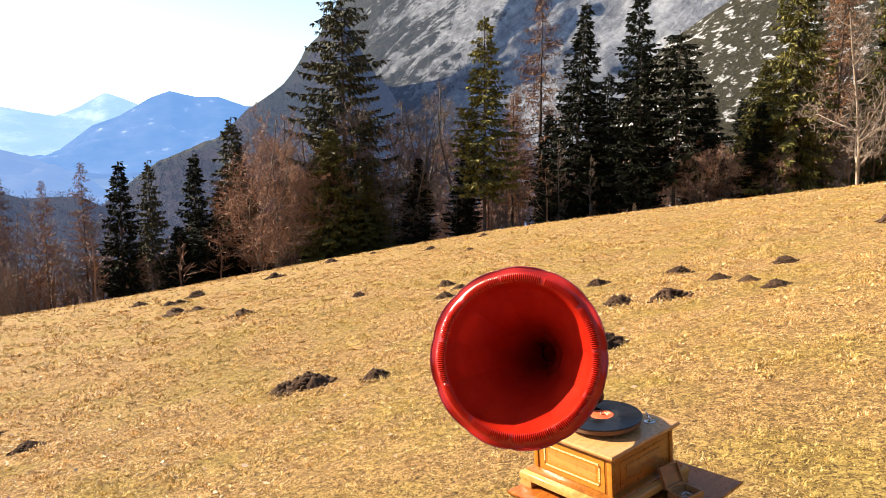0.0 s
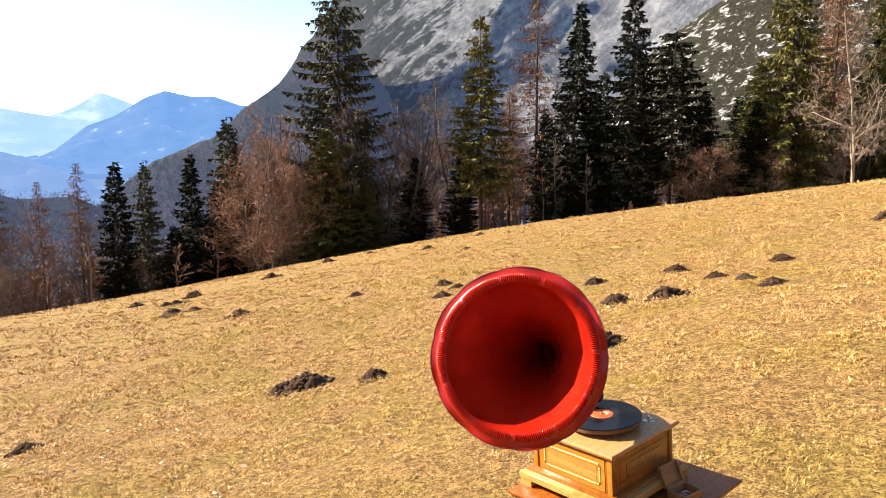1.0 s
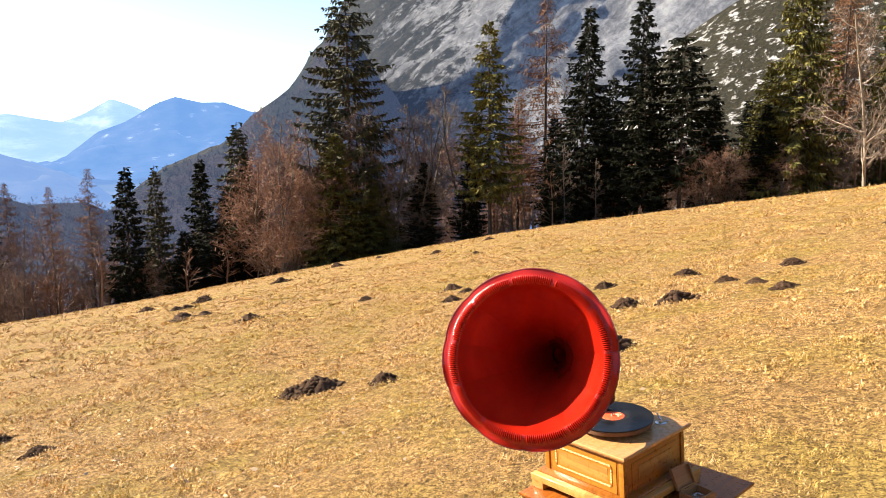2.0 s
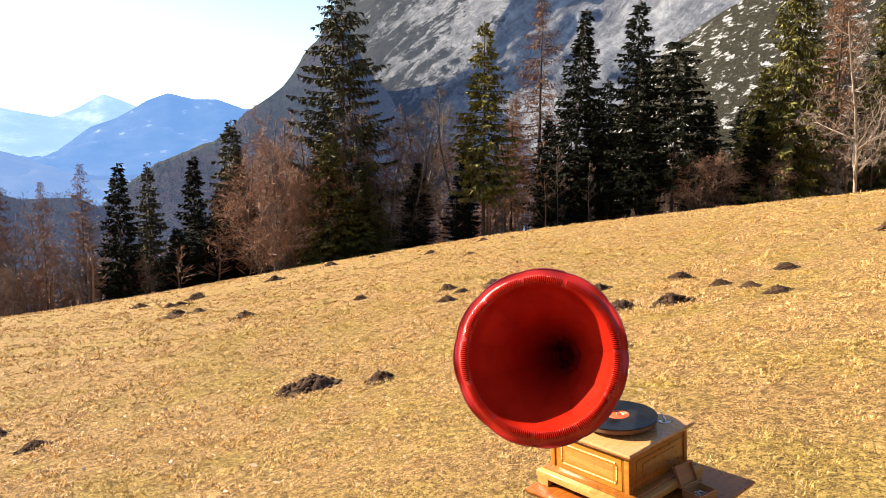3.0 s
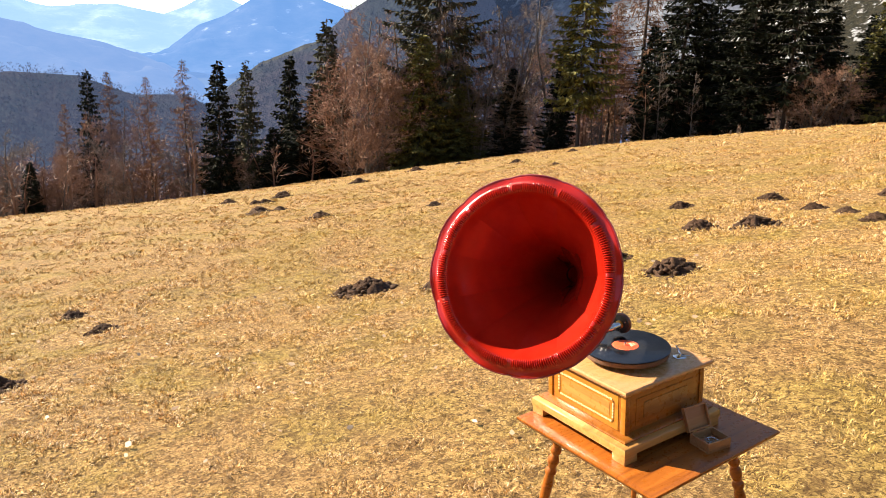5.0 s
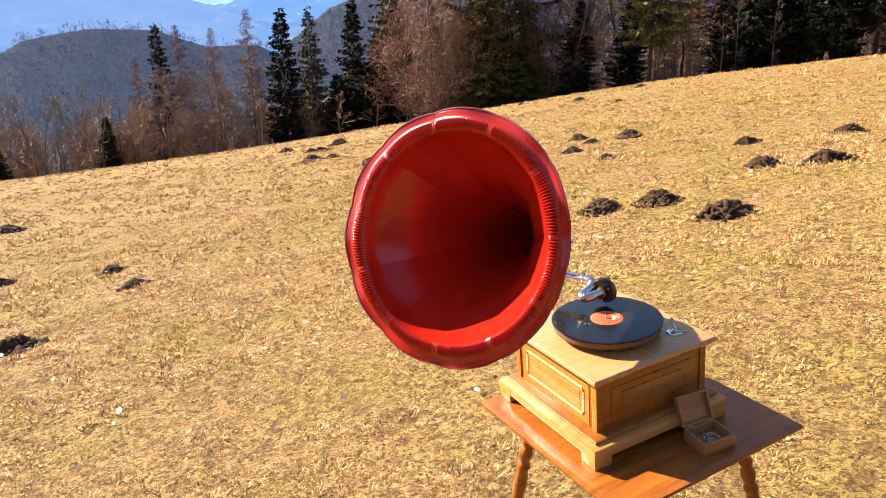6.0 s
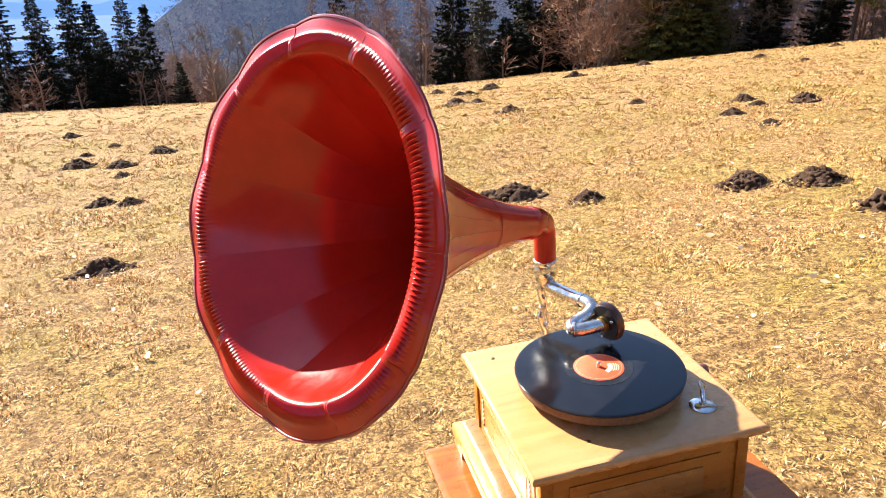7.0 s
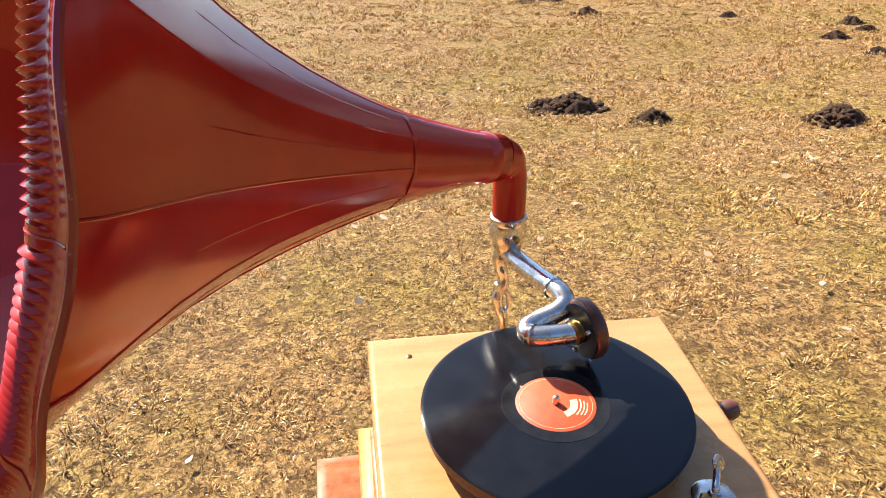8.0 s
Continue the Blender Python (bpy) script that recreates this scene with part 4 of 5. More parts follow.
# ---- grass ----
def grass():
    """Matted dry blades and small upright tufts, finest near the table, too many to count."""
    rng = np.random.default_rng(77)
    V, F = [], []
    base = 0
    for r0, r1, a0, a1, count, ln, wd, tuft in (
        (0.0, 2.4, 0, 360, 250000, 0.0165, 0.0016, 0.012), (2.4, 5.0, -8, 135, 370000, 0.020, 0.0024, 0.015), (5.0, 9.0, 0, 125, 280000, 0.031, 0.0036, 0.021),
        (9.0, 17.0, 4, 114, 200000, 0.042, 0.0064, 0.034), (17.0, 44.0, 4, 112, 190000, 0.050, 0.0125, 0.06),
    ):
        per = 12
        n_up = int(count * 0.5) // per
        n_mat = int(count * 0.2)
        r = np.sqrt(rng.uniform(r0 ** 2, r1 ** 2, n_up + n_mat))
        a = np.radians(rng.uniform(a0, a1, n_up + n_mat))
        x, y = r * np.cos(a), r * np.sin(a)
        swell = np.zeros(n_up + n_mat)
        for q in range(10):
            t, k = rng.uniform(0, np.pi), rng.uniform(4, 22) * (1.0 if r1 < 6 else 0.5)
            swell += np.sin(k * (x * math.cos(t) + y * math.sin(t)) + rng.uniform(0, 6.28)) / 2.2
        size = np.clip(1.0 + 0.45 * swell, 0.35, 1.9) * rng.uniform(0.6, 1.35, n_up + n_mat)
        lean = rng.uniform(0, 2 * np.pi, n_up)
        cx, cy = np.repeat(x[:n_up], per), np.repeat(y[:n_up], per)
        big = np.repeat(size[:n_up], per)
        m = len(cx)
        off = rng.normal(size=(m, 2)) * (tuft * 0.5 * big)[:, None]
        hx = off[:, 0] + 0.5 * tuft * np.cos(np.repeat(lean, per)) + rng.normal(size=m) * tuft * 0.3
        hy = off[:, 1] + 0.5 * tuft * np.sin(np.repeat(lean, per)) + rng.normal(size=m) * tuft * 0.3
        h = np.concatenate((np.arctan2(hy, hx), rng.uniform(0, 2 * np.pi, n_mat)))
        x = np.concatenate((cx + off[:, 0], x[n_up:]))
        y = np.concatenate((cy + off[:, 1], y[n_up:]))
        tilt = np.radians(np.concatenate((np.clip(rng.normal(42, 16, m), 8, 80), np.clip(rng.normal(10, 9, n_mat), 1, 40))))
        L = ln * np.concatenate((big * rng.uniform(0.6, 1.3, m), rng.uniform(0.5, 1.3, n_mat)))
        n = len(x)
        z = turf(x, y) - 0.003
        d = np.stack((np.cos(h) * np.cos(tilt), np.sin(h) * np.cos(tilt), np.sin(tilt)), -1)
        s = np.stack((-np.sin(h), np.cos(h), rng.uniform(-0.5, 0.5, n)), -1) * (wd * rng.uniform(0.6, 1.5, n))[:, None]
        p = np.stack((x, y, z), -1)
        mid = p + d * (L * 0.5)[:, None] + np.array([0, 0, 1.0]) * (L * 0.10)[:, None]
        tip = p + d * L[:, None] - np.array([0, 0, 1.0]) * (L * 0.12)[:, None]
        V.append(np.stack((p - s * 0.5, mid - s, tip, mid + s), 1).reshape(-1, 3))
        F.append(base + np.arange(4 * n).reshape(n, 4))
        base += 4 * n
    ob = new("grass", array_mesh("grass", np.concatenate(V), np.concatenate(F), [BLADES], None, False))
    tagged(ob, "short matted straw-yellow winter grass with greenish tufts", "grass", kind="stuff")


grass()


def dead_leaves():
    """Curled pale leaves lying in the grass."""
    rng = np.random.default_rng(9)
    n = 260
    r = np.sqrt(rng.uniform(0.3, 40, n))
    a = np.radians(rng.uniform(30, 125, n))
    V, F = [], []
    for i in range(n):
        x, y = r[i] * math.cos(a[i]), r[i] * math.sin(a[i])
        z = float(turf(x, y)) + 0.022
        h, s = rng.uniform(0, 6.28), rng.uniform(0.008, 0.018)
        c, q = math.cos(h), math.sin(h)
        pts = [(-1.4, 0, 0.2), (-0.5, 0.75, 0.35), (0.6, 0.65, 0.25), (1.5, 0, 0.5), (0.6, -0.65, 0.3), (-0.5, -0.75, 0.15)]
        t = rng.normal() * 0.3
        V += [(x + s * (c * u - q * v), y + s * (q * u + c * v), z + s * (w + t * v)) for u, v, w in pts]
        F.append(np.arange(6) + 6 * i)
    k = Mat("dead_leaf", rough=0.7)
    k.colour(k.mix(k.island(), (0.26, 0.14, 0.06), (0.56, 0.42, 0.27)))
    ob = new("fallen_leaves", array_mesh("fallen_leaves", np.array(V), np.array(F), [k.m], None, False))
    tagged(ob, "small curled pale brown leaves scattered in the grass", "leaves", kind="stuff")


dead_leaves()


# ---- table ----
TOP = -0.195
table_m = TILT @ Matrix.Translation((0.024, -0.059, TOP)) @ Matrix.Rotation(radians(1.5), 4, 'Z')
table = thing("side_table", table_m @ Matrix.Translation((0, 0, -0.485)), "small square mahogany table with moulded top and turned splayed legs", "table")
OFF[table] = Matrix.Translation((0, 0, 0.485))
part("tabletop", moulded(0.259, 0.256, [(-0.020, -0.024), (-0.010, -0.023), (-0.006, -0.019), (-0.004, -0.014), (0.000, -0.011), (0.0015, -0.007), (0.0005, -0.003), (-0.004, -0.0008), (-0.012, 0.0)]), MAHOGANY, table)
part("apron", moulded(0.165, 0.165, [(0, -0.05), (0, -0.024)]), MAHOGANY, table)
LEG = [(0.012, 0.0), (0.013, 0.01), (0.010, 0.03), (0.014, 0.12), (0.018, 0.22), (0.0205, 0.29), (0.016, 0.315), (0.021, 0.325), (0.021, 0.333), (0.014, 0.343), (0.019, 0.356), (0.0215, 0.368), (0.019, 0.38), (0.013, 0.39), (0.020, 0.40), (0.020, 0.408), (0.015, 0.418), (0.021, 0.435), (0.023, 0.49)]
for sx in (-1, 1):
    for sy in (-1, 1):
        top = Vector((sx * 0.165, sy * 0.165, -0.024))
        foot = Vector((sx * 0.235, sy * 0.235, 0))
        foot.z = -0.024 - 0.47
        axis = top - foot
        part("leg", lathe([(r * 0.82, h * axis.length / 0.49) for r, h in LEG], 20, frame_to(axis, foot)), MAHOGANY, table)

# ---- gramophone ----
gram = thing("gramophone", TILT @ Matrix.Translation((0, 0, TOP)), "horn gramophone in a honey-coloured wooden case with red horn", "gramophone")
OFF[gram] = Matrix.Translation((0, 0, -TOP))
HB = 0.150

# plinth with bracket feet
plinth = part("plinth", moulded(0.188, 0.188, [(-0.010, -0.172), (0.0, -0.170), (0.0, -0.152), (-0.003, -0.148), (-0.012, -0.144), (-0.018, -0.143)]), PALE, gram, "pale oak plinth with stepped moulding")
for sx in (-1, 1):
    for sy in (-1, 1):
        def foot_block(bx0, bx1, by0, by1):
            xs, ys = sorted((sx * bx0, sx * bx1)), sorted((sy * by0, sy * by1))
            bm = block(*xs, *ys, TOP, -0.1705, 0.002)
            return bm
        part("bracket_foot", foot_block(0.140, 0.186, 0.140, 0.186), PALE, plinth)
part("moulding", moulded(0.163, 0.163, [(0.010, -0.1428), (0.010, -0.140), (0.004, -0.136), (-0.004, -0.132)]), OAK_SHADED, plinth)

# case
case = part("case", block(-HB, HB, -HB, HB, -0.142, -0.020, 0.0015), OAK_SHADED, gram)
for k2 in (0, 1, 2, 3):
    turn = Matrix.Rotation(k2 * math.pi / 2, 4, 'Z')

    def face(bm):
        bmesh.ops.transform(bm, matrix=turn, verts=bm.verts)
        return bm
    # front and back take the shaded oak tone, the sides the sunlit one
    wd = OAK_SHADED if k2 in (0, 2) else OAK_SUNLIT
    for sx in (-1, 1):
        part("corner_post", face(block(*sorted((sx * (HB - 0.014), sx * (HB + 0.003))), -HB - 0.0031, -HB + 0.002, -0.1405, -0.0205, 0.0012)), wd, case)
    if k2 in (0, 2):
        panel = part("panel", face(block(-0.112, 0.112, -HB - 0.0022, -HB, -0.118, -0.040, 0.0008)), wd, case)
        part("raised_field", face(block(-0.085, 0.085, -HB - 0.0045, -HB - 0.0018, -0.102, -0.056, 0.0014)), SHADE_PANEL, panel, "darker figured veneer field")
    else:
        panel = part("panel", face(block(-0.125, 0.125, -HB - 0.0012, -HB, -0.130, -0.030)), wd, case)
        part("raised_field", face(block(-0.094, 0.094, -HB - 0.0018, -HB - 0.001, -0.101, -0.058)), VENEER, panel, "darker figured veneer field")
    if k2 in (1, 3):
        for row, zz in enumerate((-0.111, -0.047)):
            for q in range(26):
                x = -0.1 + 0.2 * q / 25
                s = 0.0025 + 0.0009 * (q % 2)
                part("inlay", face(block(x - s, x + s, -HB - 0.0034, -HB - 0.0018, zz - s * 0.8, zz + s * 0.8)), INLAY, panel)
        for x in (-0.107, 0.107):
            for q in range(7):
                zz = -0.106 + 0.054 * q / 6
                part("inlay", face(block(x - 0.0022, x + 0.0022, -HB - 0.0034, -HB - 0.0018, zz - 0.0026, zz + 0.0026)), SHADE_PANEL if q in (0, 6) else INLAY, panel)

# lid
lid = part("lid", moulded(0.170, 0.167, [(-0.014, -0.0195), (-0.007, -0.018), (-0.005, -0.0145), (-0.002, -0.0125), (0.0, -0.010), (0.001, -0.0065), (0.000, -0.003), (-0.003, -0.0006), (-0.006, 0.0)], 0.002, 0.0), LID, gram, "tan varnished lid with moulded edge")
for x, y in ((-0.070, -0.118), (0.09, 0.145), (-0.125, 0.13)):
    part("screw", lathe([(0.0035, -0.001), (0.0035, 0.0005), (0.002, 0.001)], 12, Matrix.Translation((x, y, 0))), BRASS, lid)

# turntable and spindle
platter = part("turntable", lathe([(0.02, 0.0), (0.03, 0.010), (0.112, 0.012), (0.121, 0.015), (0.1225, 0.020), (0.1225, 0.0275), (0.120, 0.0295), (0.0, 0.0300)], 96, caps=False), FELT, gram, "felt-covered turntable with a brown rim")
part("spindle", lathe([(0.0034, 0.028), (0.0034, 0.038), (0.0028, 0.0405), (0.0012, 0.0415)], 14), NICKEL, platter)

# brake lever
BX, BY = 0.114, -0.098
brake = part("brake", lathe([(0.019, 0.0), (0.019, 0.0016), (0.0175, 0.0026), (0.006, 0.003), (0.005, 0.008)], 28, Matrix.Translation((BX, BY, 0))), NICKEL, gram, "nickel brake plate with a small lever")
part("lever", tube(smooth_line([(BX, BY, 0.003), (BX, BY, 0.010), (BX + 0.003, BY + 0.006, 0.013), (BX + 0.006, BY + 0.013, 0.019)], 5), [0.0034] * 15 + [0.003], 10), NICKEL, brake)
bm = lathe([(0.001, -0.002), (0.0068, -0.0015), (0.0075, 0.0), (0.0068, 0.0015), (0.001, 0.002)], 18, frame_to((0.5, -0.6, 0.6), (BX + 0.008, BY + 0.017, 0.022)))
part("tab", bm, NICKEL, brake)
part("arm", tube([(BX - 0.012, BY - 0.004, 0.004), (BX + 0.004, BY - 0.006, 0.004), (BX + 0.024, BY - 0.014, 0.003)], 0.0016, 8), NICKEL, brake)
part("pivot_screw", lathe([(0.0045, 0.002), (0.0045, 0.006), (0.002, 0.0075)], 14, Matrix.Translation((BX - 0.010, BY - 0.003, 0))), BRASS, brake)

# winding crank
crank = part("crank", tube(smooth_line([(0.150, 0.01, -0.085), (0.178, 0.01, -0.085), (0.186, 0.012, -0.084), (0.190, 0.03, -0.07), (0.192, 0.05, -0.056), (0.198, 0.055, -0.053)], 6), 0.0042, 10), NICKEL, gram, "iron winding crank")
part("knob", lathe([(0.005, 0.0), (0.008, 0.003), (0.0105, 0.010), (0.0115, 0.017), (0.009, 0.024), (0.003, 0.0265)], 20, frame_to((1, 0.05, 0.05), (0.196, 0.055, -0.053))), KNOB, crank, "dark turned wooden knob")

# back bracket that carries the horn
bracket = part("back_bracket", tube(smooth_line([(-0.012, 0.178, -0.09), (-0.013, 0.180, -0.04), (-0.012, 0.184, 0.0), (-0.018, 0.188, 0.025), (-0.011, 0.191, 0.05), (-0.016, 0.192, 0.075), (-0.010, 0.191, 0.1)], 8), [0.0088 - 0.0026 * math.sin(math.pi * q / 48) + 0.0005 * math.sin(q * 1.1) for q in range(49)], 12), NICKEL, gram, "cast nickel bracket")
part("scroll", tube(smooth_line([(-0.012, 0.186, 0.0), (-0.004, 0.192, 0.012), (-0.004, 0.194, 0.026), (-0.014, 0.192, 0.036), (-0.018, 0.19, 0.046)], 6), 0.0032, 8), NICKEL, bracket)
part("mounting_plate", block(-0.03, 0.01, 0.1535, 0.163, -0.125, -0.06, 0.002), NICKEL, bracket)
part("mounting_arm", block(-0.022, 0.0, 0.163, 0.178, -0.11, -0.075, 0.003), NICKEL, bracket)
JOINT = (-0.008, 0.190, 0.0)
collar = part("collar", lathe([(0.014, 0.088), (0.0155, 0.094), (0.0185, 0.102), (0.0205, 0.110), (0.0205, 0.118), (0.0185, 0.124), (0.0205, 0.128), (0.020, 0.132), (0.0165, 0.134)], 32, Matrix.Translation(JOINT)), NICKEL, gram, "nickel ball collar")
part("collar_screw", lathe([(0.0035, 0.0), (0.0035, 0.006), (0.002, 0.007)], 12, frame_to((0.25, -1, 0), (-0.004, 0.171, 0.113))), BRASS, collar)

# tone arm
arm_line = smooth_line([(-0.008, 0.190, 0.098), (-0.004, 0.178, 0.088), (0.008, 0.148, 0.086), (0.024, 0.112, 0.086)], 8)
arm = part("tone_arm", tube(arm_line, [0.0140 - 0.0030 * min(1, q / 9) for q in range(len(arm_line))], 18), NICKEL, gram, "nickel tone arm tube")
neck_line = smooth_line([(0.023, 0.115, 0.086), (0.029, 0.100, 0.086), (0.030, 0.089, 0.082), (0.020, 0.083, 0.076), (0.003, 0.082, 0.069), (-0.010, 0.077, 0.0645), (-0.010, 0.067, 0.063), (0.004, 0.061, 0.0645), (0.032, 0.058, 0.068)], 8)
part("gooseneck", tube(neck_line, 0.0106, 18), NICKEL, arm)
for p, d in (((0.0235, 0.1135, 0.086), (0.3, -0.95, 0.0)), ((-0.009, 0.0655, 0.0632), (0.7, -0.6, 0.1))):
    part("ferrule", lathe([(0.0108, -0.003), (0.0120, -0.002), (0.0120, 0.002), (0.0108, 0.003)], 20, frame_to(d, p)), NICKEL, arm)
sb_axis = Vector((0.94, 0.30, 0.05)).normalized()
sb_o = Vector((0.034, 0.057, 0.0695))
box = part("soundbox", lathe([(0.010, 0.004), (0.0265, 0.0045), (0.0295, 0.006), (0.0310, 0.009), (0.0310, 0.014), (0.0295, 0.0165), (0.026, 0.017), (0.025, 0.0145), (0.004, 0.0145)], 40, frame_to(sb_axis, sb_o)), BRONZE, arm, "round bronze soundbox with dark back")
part("back_plate", lathe([(0.0100, 0.0018), (0.0275, 0.0030), (0.0280, 0.0058), (0.010, 0.006)], 40, frame_to(sb_axis, sb_o)), BLACK, box)
part("boss", lathe([(0.0092, -0.006), (0.0125, -0.005), (0.0125, 0.0), (0.0105, 0.0015), (0.0115, 0.004), (0.010, 0.0045)], 24, frame_to(sb_axis, sb_o)), BRASS, box, "brass coupling boss")
for q in range(3):
    a = q * 2.1 + 0.5
    o = sb_o + frame_to(sb_axis, (0, 0, 0)) @ Vector((0.022 * math.cos(a), 0.022 * math.sin(a), 0.0005))
    part("screw", lathe([(0.0024, 0), (0.0024, 0.003), (0.001, 0.0035)], 10, frame_to(-sb_axis, o)), NICKEL, box)
needle_top = sb_o + sb_axis * 0.012 + Vector((0, 0, -0.030))
part("needle_bar", tube([sb_o + sb_axis * 0.020, sb_o + sb_axis * 0.021 + Vector((0, 0, -0.016)), needle_top + sb_axis * 0.004], [0.0022, 0.0026, 0.0036], 10), BRASS, box)
part("needle", tube([needle_top, (needle_top.x + 0.005, needle_top.y - 0.007, 0.0332)], [0.0011, 0.0005], 8), NICKEL, box)

# horn
HC = Vector((-0.4075, -0.0498, 0.3372))
haz, hel = radians(210.7), radians(18.9)
HN = Vector((math.cos(haz) * math.cos(hel), math.sin(haz) * math.cos(hel), math.sin(hel)))
HU = HN.cross(Vector((0, 0, 1))).normalized()
HV = HU.cross(HN).normalized()
HLEN = 0.455
HEND = Vector((-0.026, 0.1795, 0.204))
BEND = HEND - (HC - HN * HLEN)
PETALS = 11
PHASE = radians(272)
PROFILE = [(0.0, 0.2422), (-0.0002, 0.2370), (-0.0004, 0.2310), (-0.0010, 0.2262), (-0.0032, 0.2232), (-0.0056, 0.2195), (-0.0070, 0.2148), (-0.0072, 0.2100), (-0.0062, 0.2052), (-0.0036, 0.2014), (0.0008, 0.1987), (0.0085, 0.1955), (0.0175, 0.1917), (0.03, 0.1852), (0.045, 0.1745), (0.07, 0.1555), (0.1, 0.1339), (0.135, 0.1128), (0.175, 0.0928), (0.215, 0.0764), (0.255, 0.0624), (0.295, 0.0506), (0.335, 0.041), (0.37, 0.0344), (0.405, 0.0284), (0.435, 0.025), (0.455, 0.0235)]
NOTCH, WAVE = 0.0026, 0.0030


def horn_point(s, r, a):
    c = HC - HN * s + BEND * (s / HLEN) ** 2
    return c + r * (math.cos(a) * HU + math.sin(a) * HV)


def horn_shell():
    seg = 960
    bm = bmesh.new()
    rings = []
    for s, r in PROFILE:
        ring = []
        for i in range(seg):
            a = 2 * math.pi * i / seg
            w = (a - PHASE) * PETALS / (2 * math.pi)
            w -= math.floor(w)
            seam = abs(w - 0.5) * 2
            flare = max(0.0, min(1.0, (r - 0.196) / 0.047))
            rr = r - NOTCH * flare * seam ** 5 + 0.0020 * flare * math.sin(3 * a + 1)
            ss = s + WAVE * flare * math.cos(2 * math.pi * w) + 0.003 * flare * math.sin(2 * a)
            if 0.200 < r < 0.2240 and 0.04 < w < 0.96:
                bump = 0.5 + 0.5 * math.cos(2 * math.pi * i / 4.0)
                ss += 0.0046 * (bump - 0.5) * (1 - min(1, (abs(r - 0.2122) / 0.0125) ** 3))
            if s > 0.004:
                flat = math.cos(math.pi / PETALS) / math.cos((w - 0.5) * 2 * math.pi / PETALS)
                rr *= 1 + 0.62 * min(1.0, (s - 0.004) / 0.05) * min(1.0, r / 0.05) * (flat - 0.985)
            ring.append(bm.verts.new(horn_point(ss, rr, a)))
        rings.append(ring)
    for a, b in zip(rings, rings[1:]):
        for i in range(seg):
            bm.faces.new((a[i], a[(i + 1) % seg], b[(i + 1) % seg], b[i]))
    return bm


horn = part("horn", horn_shell(), RED, gram, "glossy red lacquered metal horn with fluted scalloped rim")
sol = horn.modifiers.new("sheet", 'SOLIDIFY')
sol.thickness = 0.0014
sol.offset = 0.0


def rim_bead():
    bm = bmesh.new()
    seg, k3 = 360, 6
    rings = []
    for i in range(seg):
        a = 2 * math.pi * i / seg
        w = (a - PHASE) * PETALS / (2 * math.pi)
        w -= math.floor(w)
        seam = abs(w - 0.5) * 2
        r = 0.2422 - NOTCH * seam ** 5 + 0.0020 * math.sin(3 * a + 1)
        s = WAVE * math.cos(2 * math.pi * w) + 0.003 * math.sin(2 * a)
        rings.append([bm.verts.new(horn_point(s + 0.0021 * math.sin(6.2832 * q / k3), r + 0.0021 * math.cos(6.2832 * q / k3), a)) for q in range(k3)])
    for i in range(seg):
        A, B = rings[i], rings[(i + 1) % seg]
        for q in range(k3):
            bm.faces.new((A[q], A[(q + 1) % k3], B[(q + 1) % k3], B[q]))
    return bm


part("rolled_rim", rim_bead(), RED_WORN, horn, "rolled rim with worn paint")
for p in range(PETALS):
    a = PHASE + 2 * math.pi * p / PETALS
    line = []
    for s, r in PROFILE[11:23]:
        line.append(horn_point(s + 0.001, r * 1.006 + 0.0004, a))
    part("seam", tube(line, [0.0010] * (len(line) - 2) + [0.0009, 0.0004], 6), RED, horn)
    flange = [horn_point(s + WAVE * max(0.0, (r - 0.196) / 0.047) + 0.003 * max(0.0, (r - 0.196) / 0.047) * math.sin(2 * a) - 0.0006, r - NOTCH * max(0.0, (r - 0.196) / 0.047), a) for s, r in PROFILE[1:11]]
    part("petal_joint", tube(flange, 0.0007, 6), RED, horn)
for p in range(PETALS):
    a = PHASE + 2 * math.pi * (p + 0.5) / PETALS
    line = [horn_point(s, r * 0.984 + 0.0004, a) for s, r in PROFILE[16:22]]
    part("crease", tube(smooth_line(line, 4), [0.0002] + [0.0009] * (4 * len(line) - 5) + [0.0003], 6), RED, horn)
part("throat_ring", tube([horn_point(0.425 + q * 0.008, 0, 0) for q in range(3)], [0.0265, 0.0275, 0.0262], 32, False), RED, horn)
part("collar_band", tube([horn_point(0.318 + q * 0.004, 0, 0) for q in range(2)], [0.0465, 0.0455], 48, False), RED, horn)
elbow_line = smooth_line([HEND, (-0.014, 0.187, 0.197), (-0.009, 0.190, 0.184), (-0.008, 0.190, 0.165), (-0.008, 0.190, 0.130)], 8)
part("elbow", tube(elbow_line, [0.0240 - 0.0060 * min(1, q / 14) for q in range(len(elbow_line))], 28, False), RED, horn, "red painted pipe elbow")

# ---- record ----
rec = thing("record", TILT @ Matrix.Translation((0, 0, 0.0301)), "black shellac record with an orange label on the turntable", "record")
part("disc", lathe([(0.004, 0.0), (0.1235, 0.0), (0.125, 0.0008), (0.125, 0.0016), (0.124, 0.0022), (0.121, 0.0024), (0.0490, 0.0024), (0.004, 0.0024)], 160, caps=False), SHELLAC, rec)
part("run_out", lathe([(0.0372, 0.0022), (0.0372, 0.0027), (0.0500, 0.0027), (0.0505, 0.0022)], 96, caps=False), SHELLAC_SMOOTH, rec, "smooth black run-out band")
label = part("label", lathe([(0.0036, 0.0022), (0.0036, 0.0030), (0.0365, 0.0030), (0.0372, 0.0026), (0.0372, 0.0022)], 64, caps=False), LABEL, rec, "orange paper label")


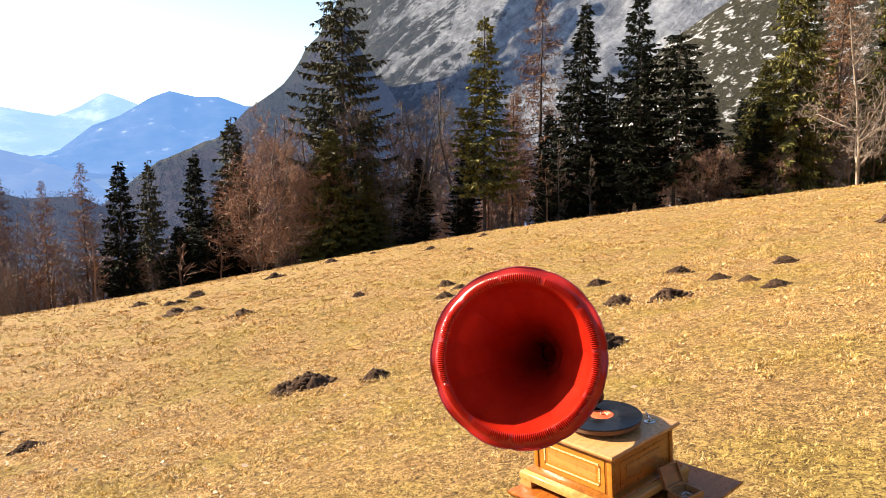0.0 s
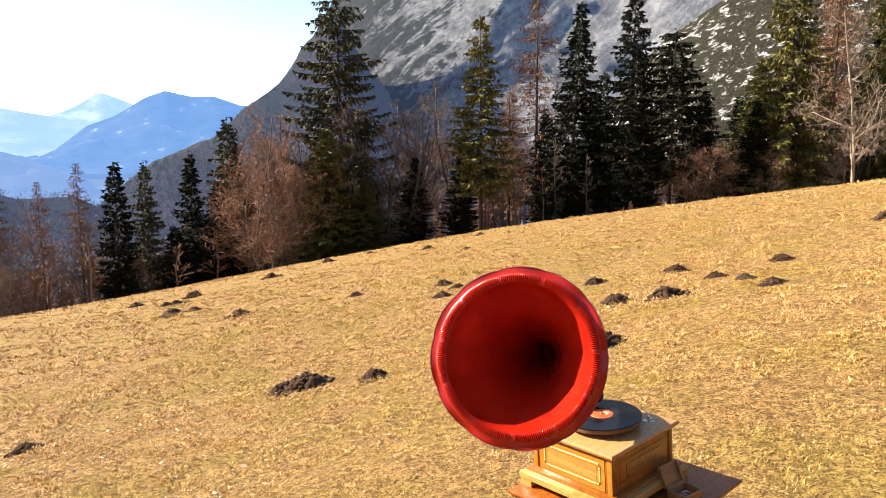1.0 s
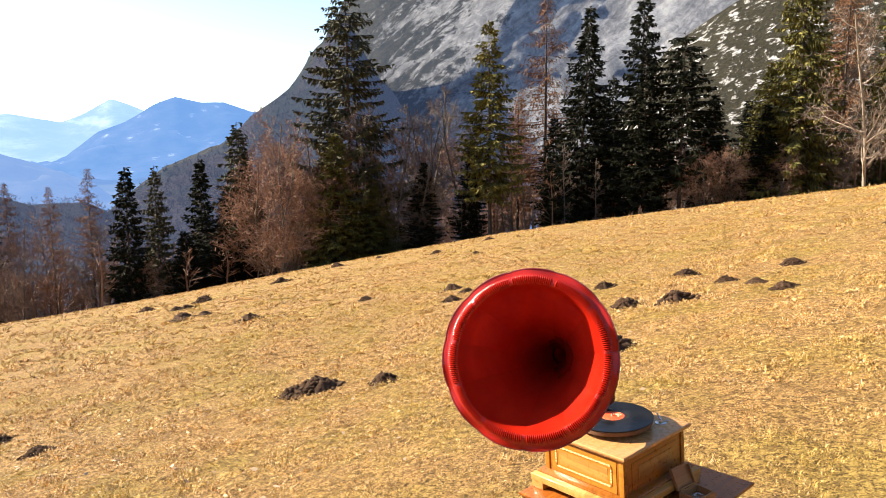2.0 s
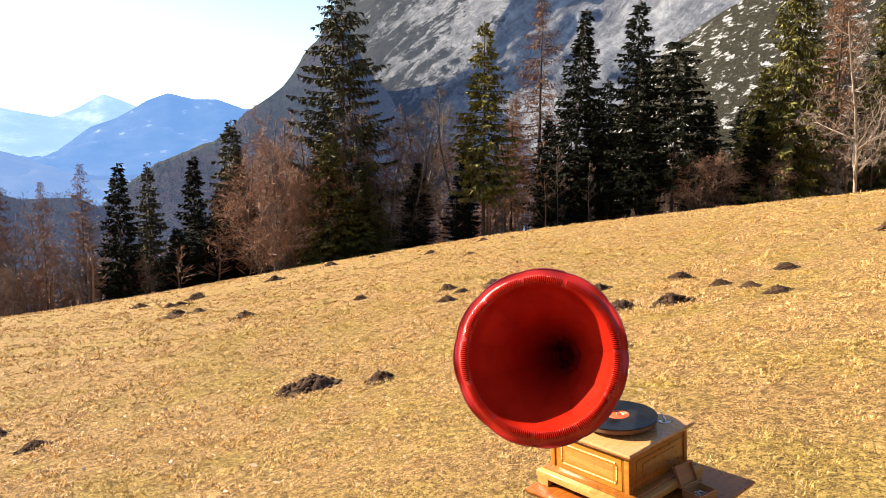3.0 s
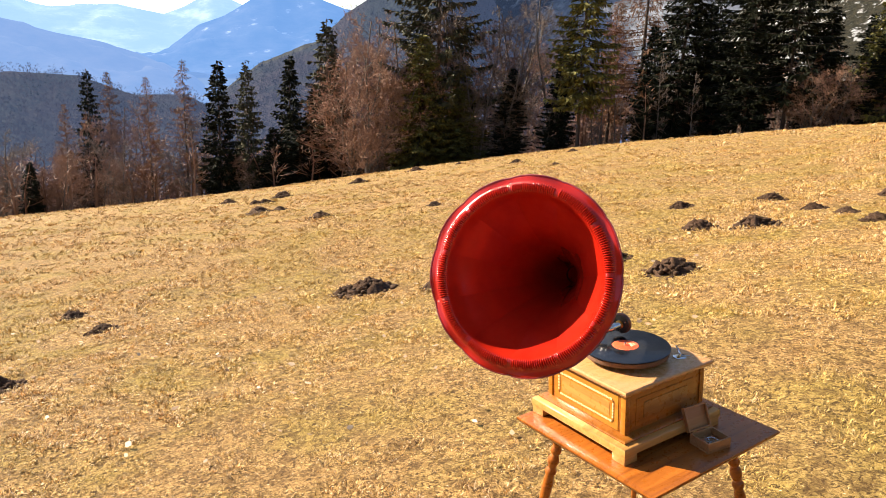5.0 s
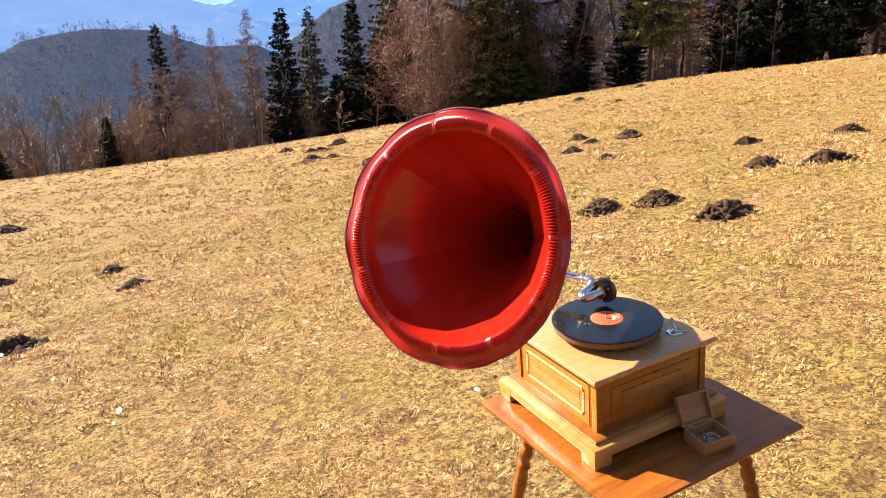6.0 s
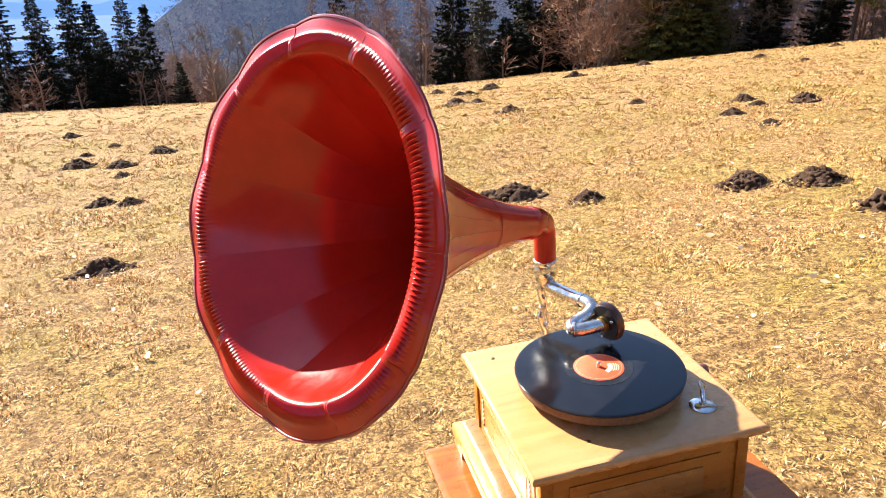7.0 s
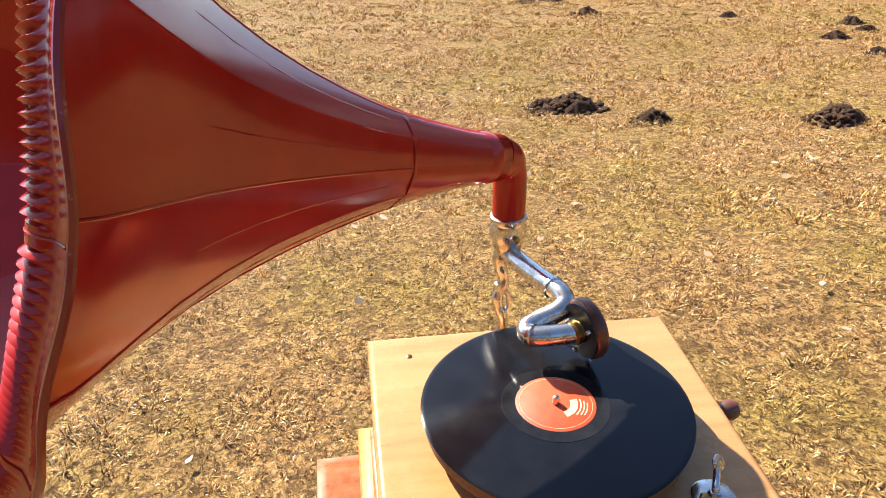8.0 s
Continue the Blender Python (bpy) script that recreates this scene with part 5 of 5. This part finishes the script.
def arc(r0, r1, a0, a1, z, n=18):
    bm = bmesh.new()
    lo = [bm.verts.new((r0 * math.cos(a0 + (a1 - a0) * i / n), r0 * math.sin(a0 + (a1 - a0) * i / n), z)) for i in range(n + 1)]
    hi = [bm.verts.new((r1 * math.cos(a0 + (a1 - a0) * i / n), r1 * math.sin(a0 + (a1 - a0) * i / n), z)) for i in range(n + 1)]
    for i in range(n):
        bm.faces.new((lo[i], lo[i + 1], hi[i + 1], hi[i]))
    return bm


LA = radians(-25)
for r0, r1, a0, a1 in ((0.0135, 0.0205, -0.85, 0.55), (0.0225, 0.0238, -0.45, 0.5), (0.0255, 0.0268, -0.35, 0.4), (0.0285, 0.0296, -0.3, 0.3), (0.0335, 0.0339, 0.0, 6.283)):
    part("print", arc(r0, r1, LA + a0, LA + a1, 0.00325, 40), PRINT, label, "cream printed mark")

# ---- needle box ----
nb_m = TILT @ Matrix.Translation((0.075, -0.245, TOP)) @ Matrix.Rotation(radians(-7), 4, 'Z')
nb = thing("needle_box", nb_m, "small open wooden needle box standing on the table", "box")
tray = part("tray", block(-0.040, 0.040, -0.034, 0.034, 0.0, 0.007, 0.001), BOXWOOD, nb)
for x0, x1, y0, y1 in ((-0.040, -0.035, -0.034, 0.034), (0.035, 0.040, -0.034, 0.034), (-0.035, 0.035, -0.034, -0.029), (-0.035, 0.035, 0.029, 0.034)):
    part("tray_wall", block(x0, x1, y0, y1, 0.0072, 0.029, 0.0008), BOXWOOD, tray)
lid_m = Matrix.Translation((0, 0.034, 0.029)) @ Matrix.Rotation(radians(24), 4, 'X').inverted()


def lid_piece(*a):
    bm = block(*a, 0.0008)
    bmesh.ops.transform(bm, matrix=lid_m, verts=bm.verts)
    return bm


nlid = part("hinged_lid", lid_piece(-0.040, 0.040, 0.009, 0.0125, 0.001, 0.068), BOXWOOD, nb)
for a in ((-0.040, -0.035, 0.0, 0.009, 0.001, 0.068), (0.035, 0.040, 0.0, 0.009, 0.001, 0.068), (-0.035, 0.035, 0.0, 0.009, 0.001, 0.006), (-0.035, 0.035, 0.0, 0.009, 0.063, 0.068)):
    part("lid_wall", lid_piece(*a), BOXWOOD, nlid)
for x in (-0.022, 0.022):
    part("hinge", tube([(x - 0.006, 0.0352, 0.029), (x + 0.006, 0.0352, 0.029)], 0.0016, 8), BRASS, nb)
rng = random.Random(4)
for i in range(26):
    x, y, a = rng.uniform(-0.012, 0.026), rng.uniform(-0.022, 0.020), rng.uniform(0, 6.28)
    z = 0.008 + 0.0018 * rng.random() + 0.004 * max(0, 1 - abs(x - 0.008) / 0.02)
    d = Vector((math.cos(a), math.sin(a), rng.uniform(-0.1, 0.1))) * 0.0075
    ndl = thing("gramophone_needle", nb_m @ Matrix.Translation((x, y, z)), "tiny loose steel gramophone needle lying in the box", "needle", "needles in the box")
    part("shank", tube([-d, d * 0.5, d], [0.0009, 0.0009, 0.0002], 6), NICKEL, ndl)
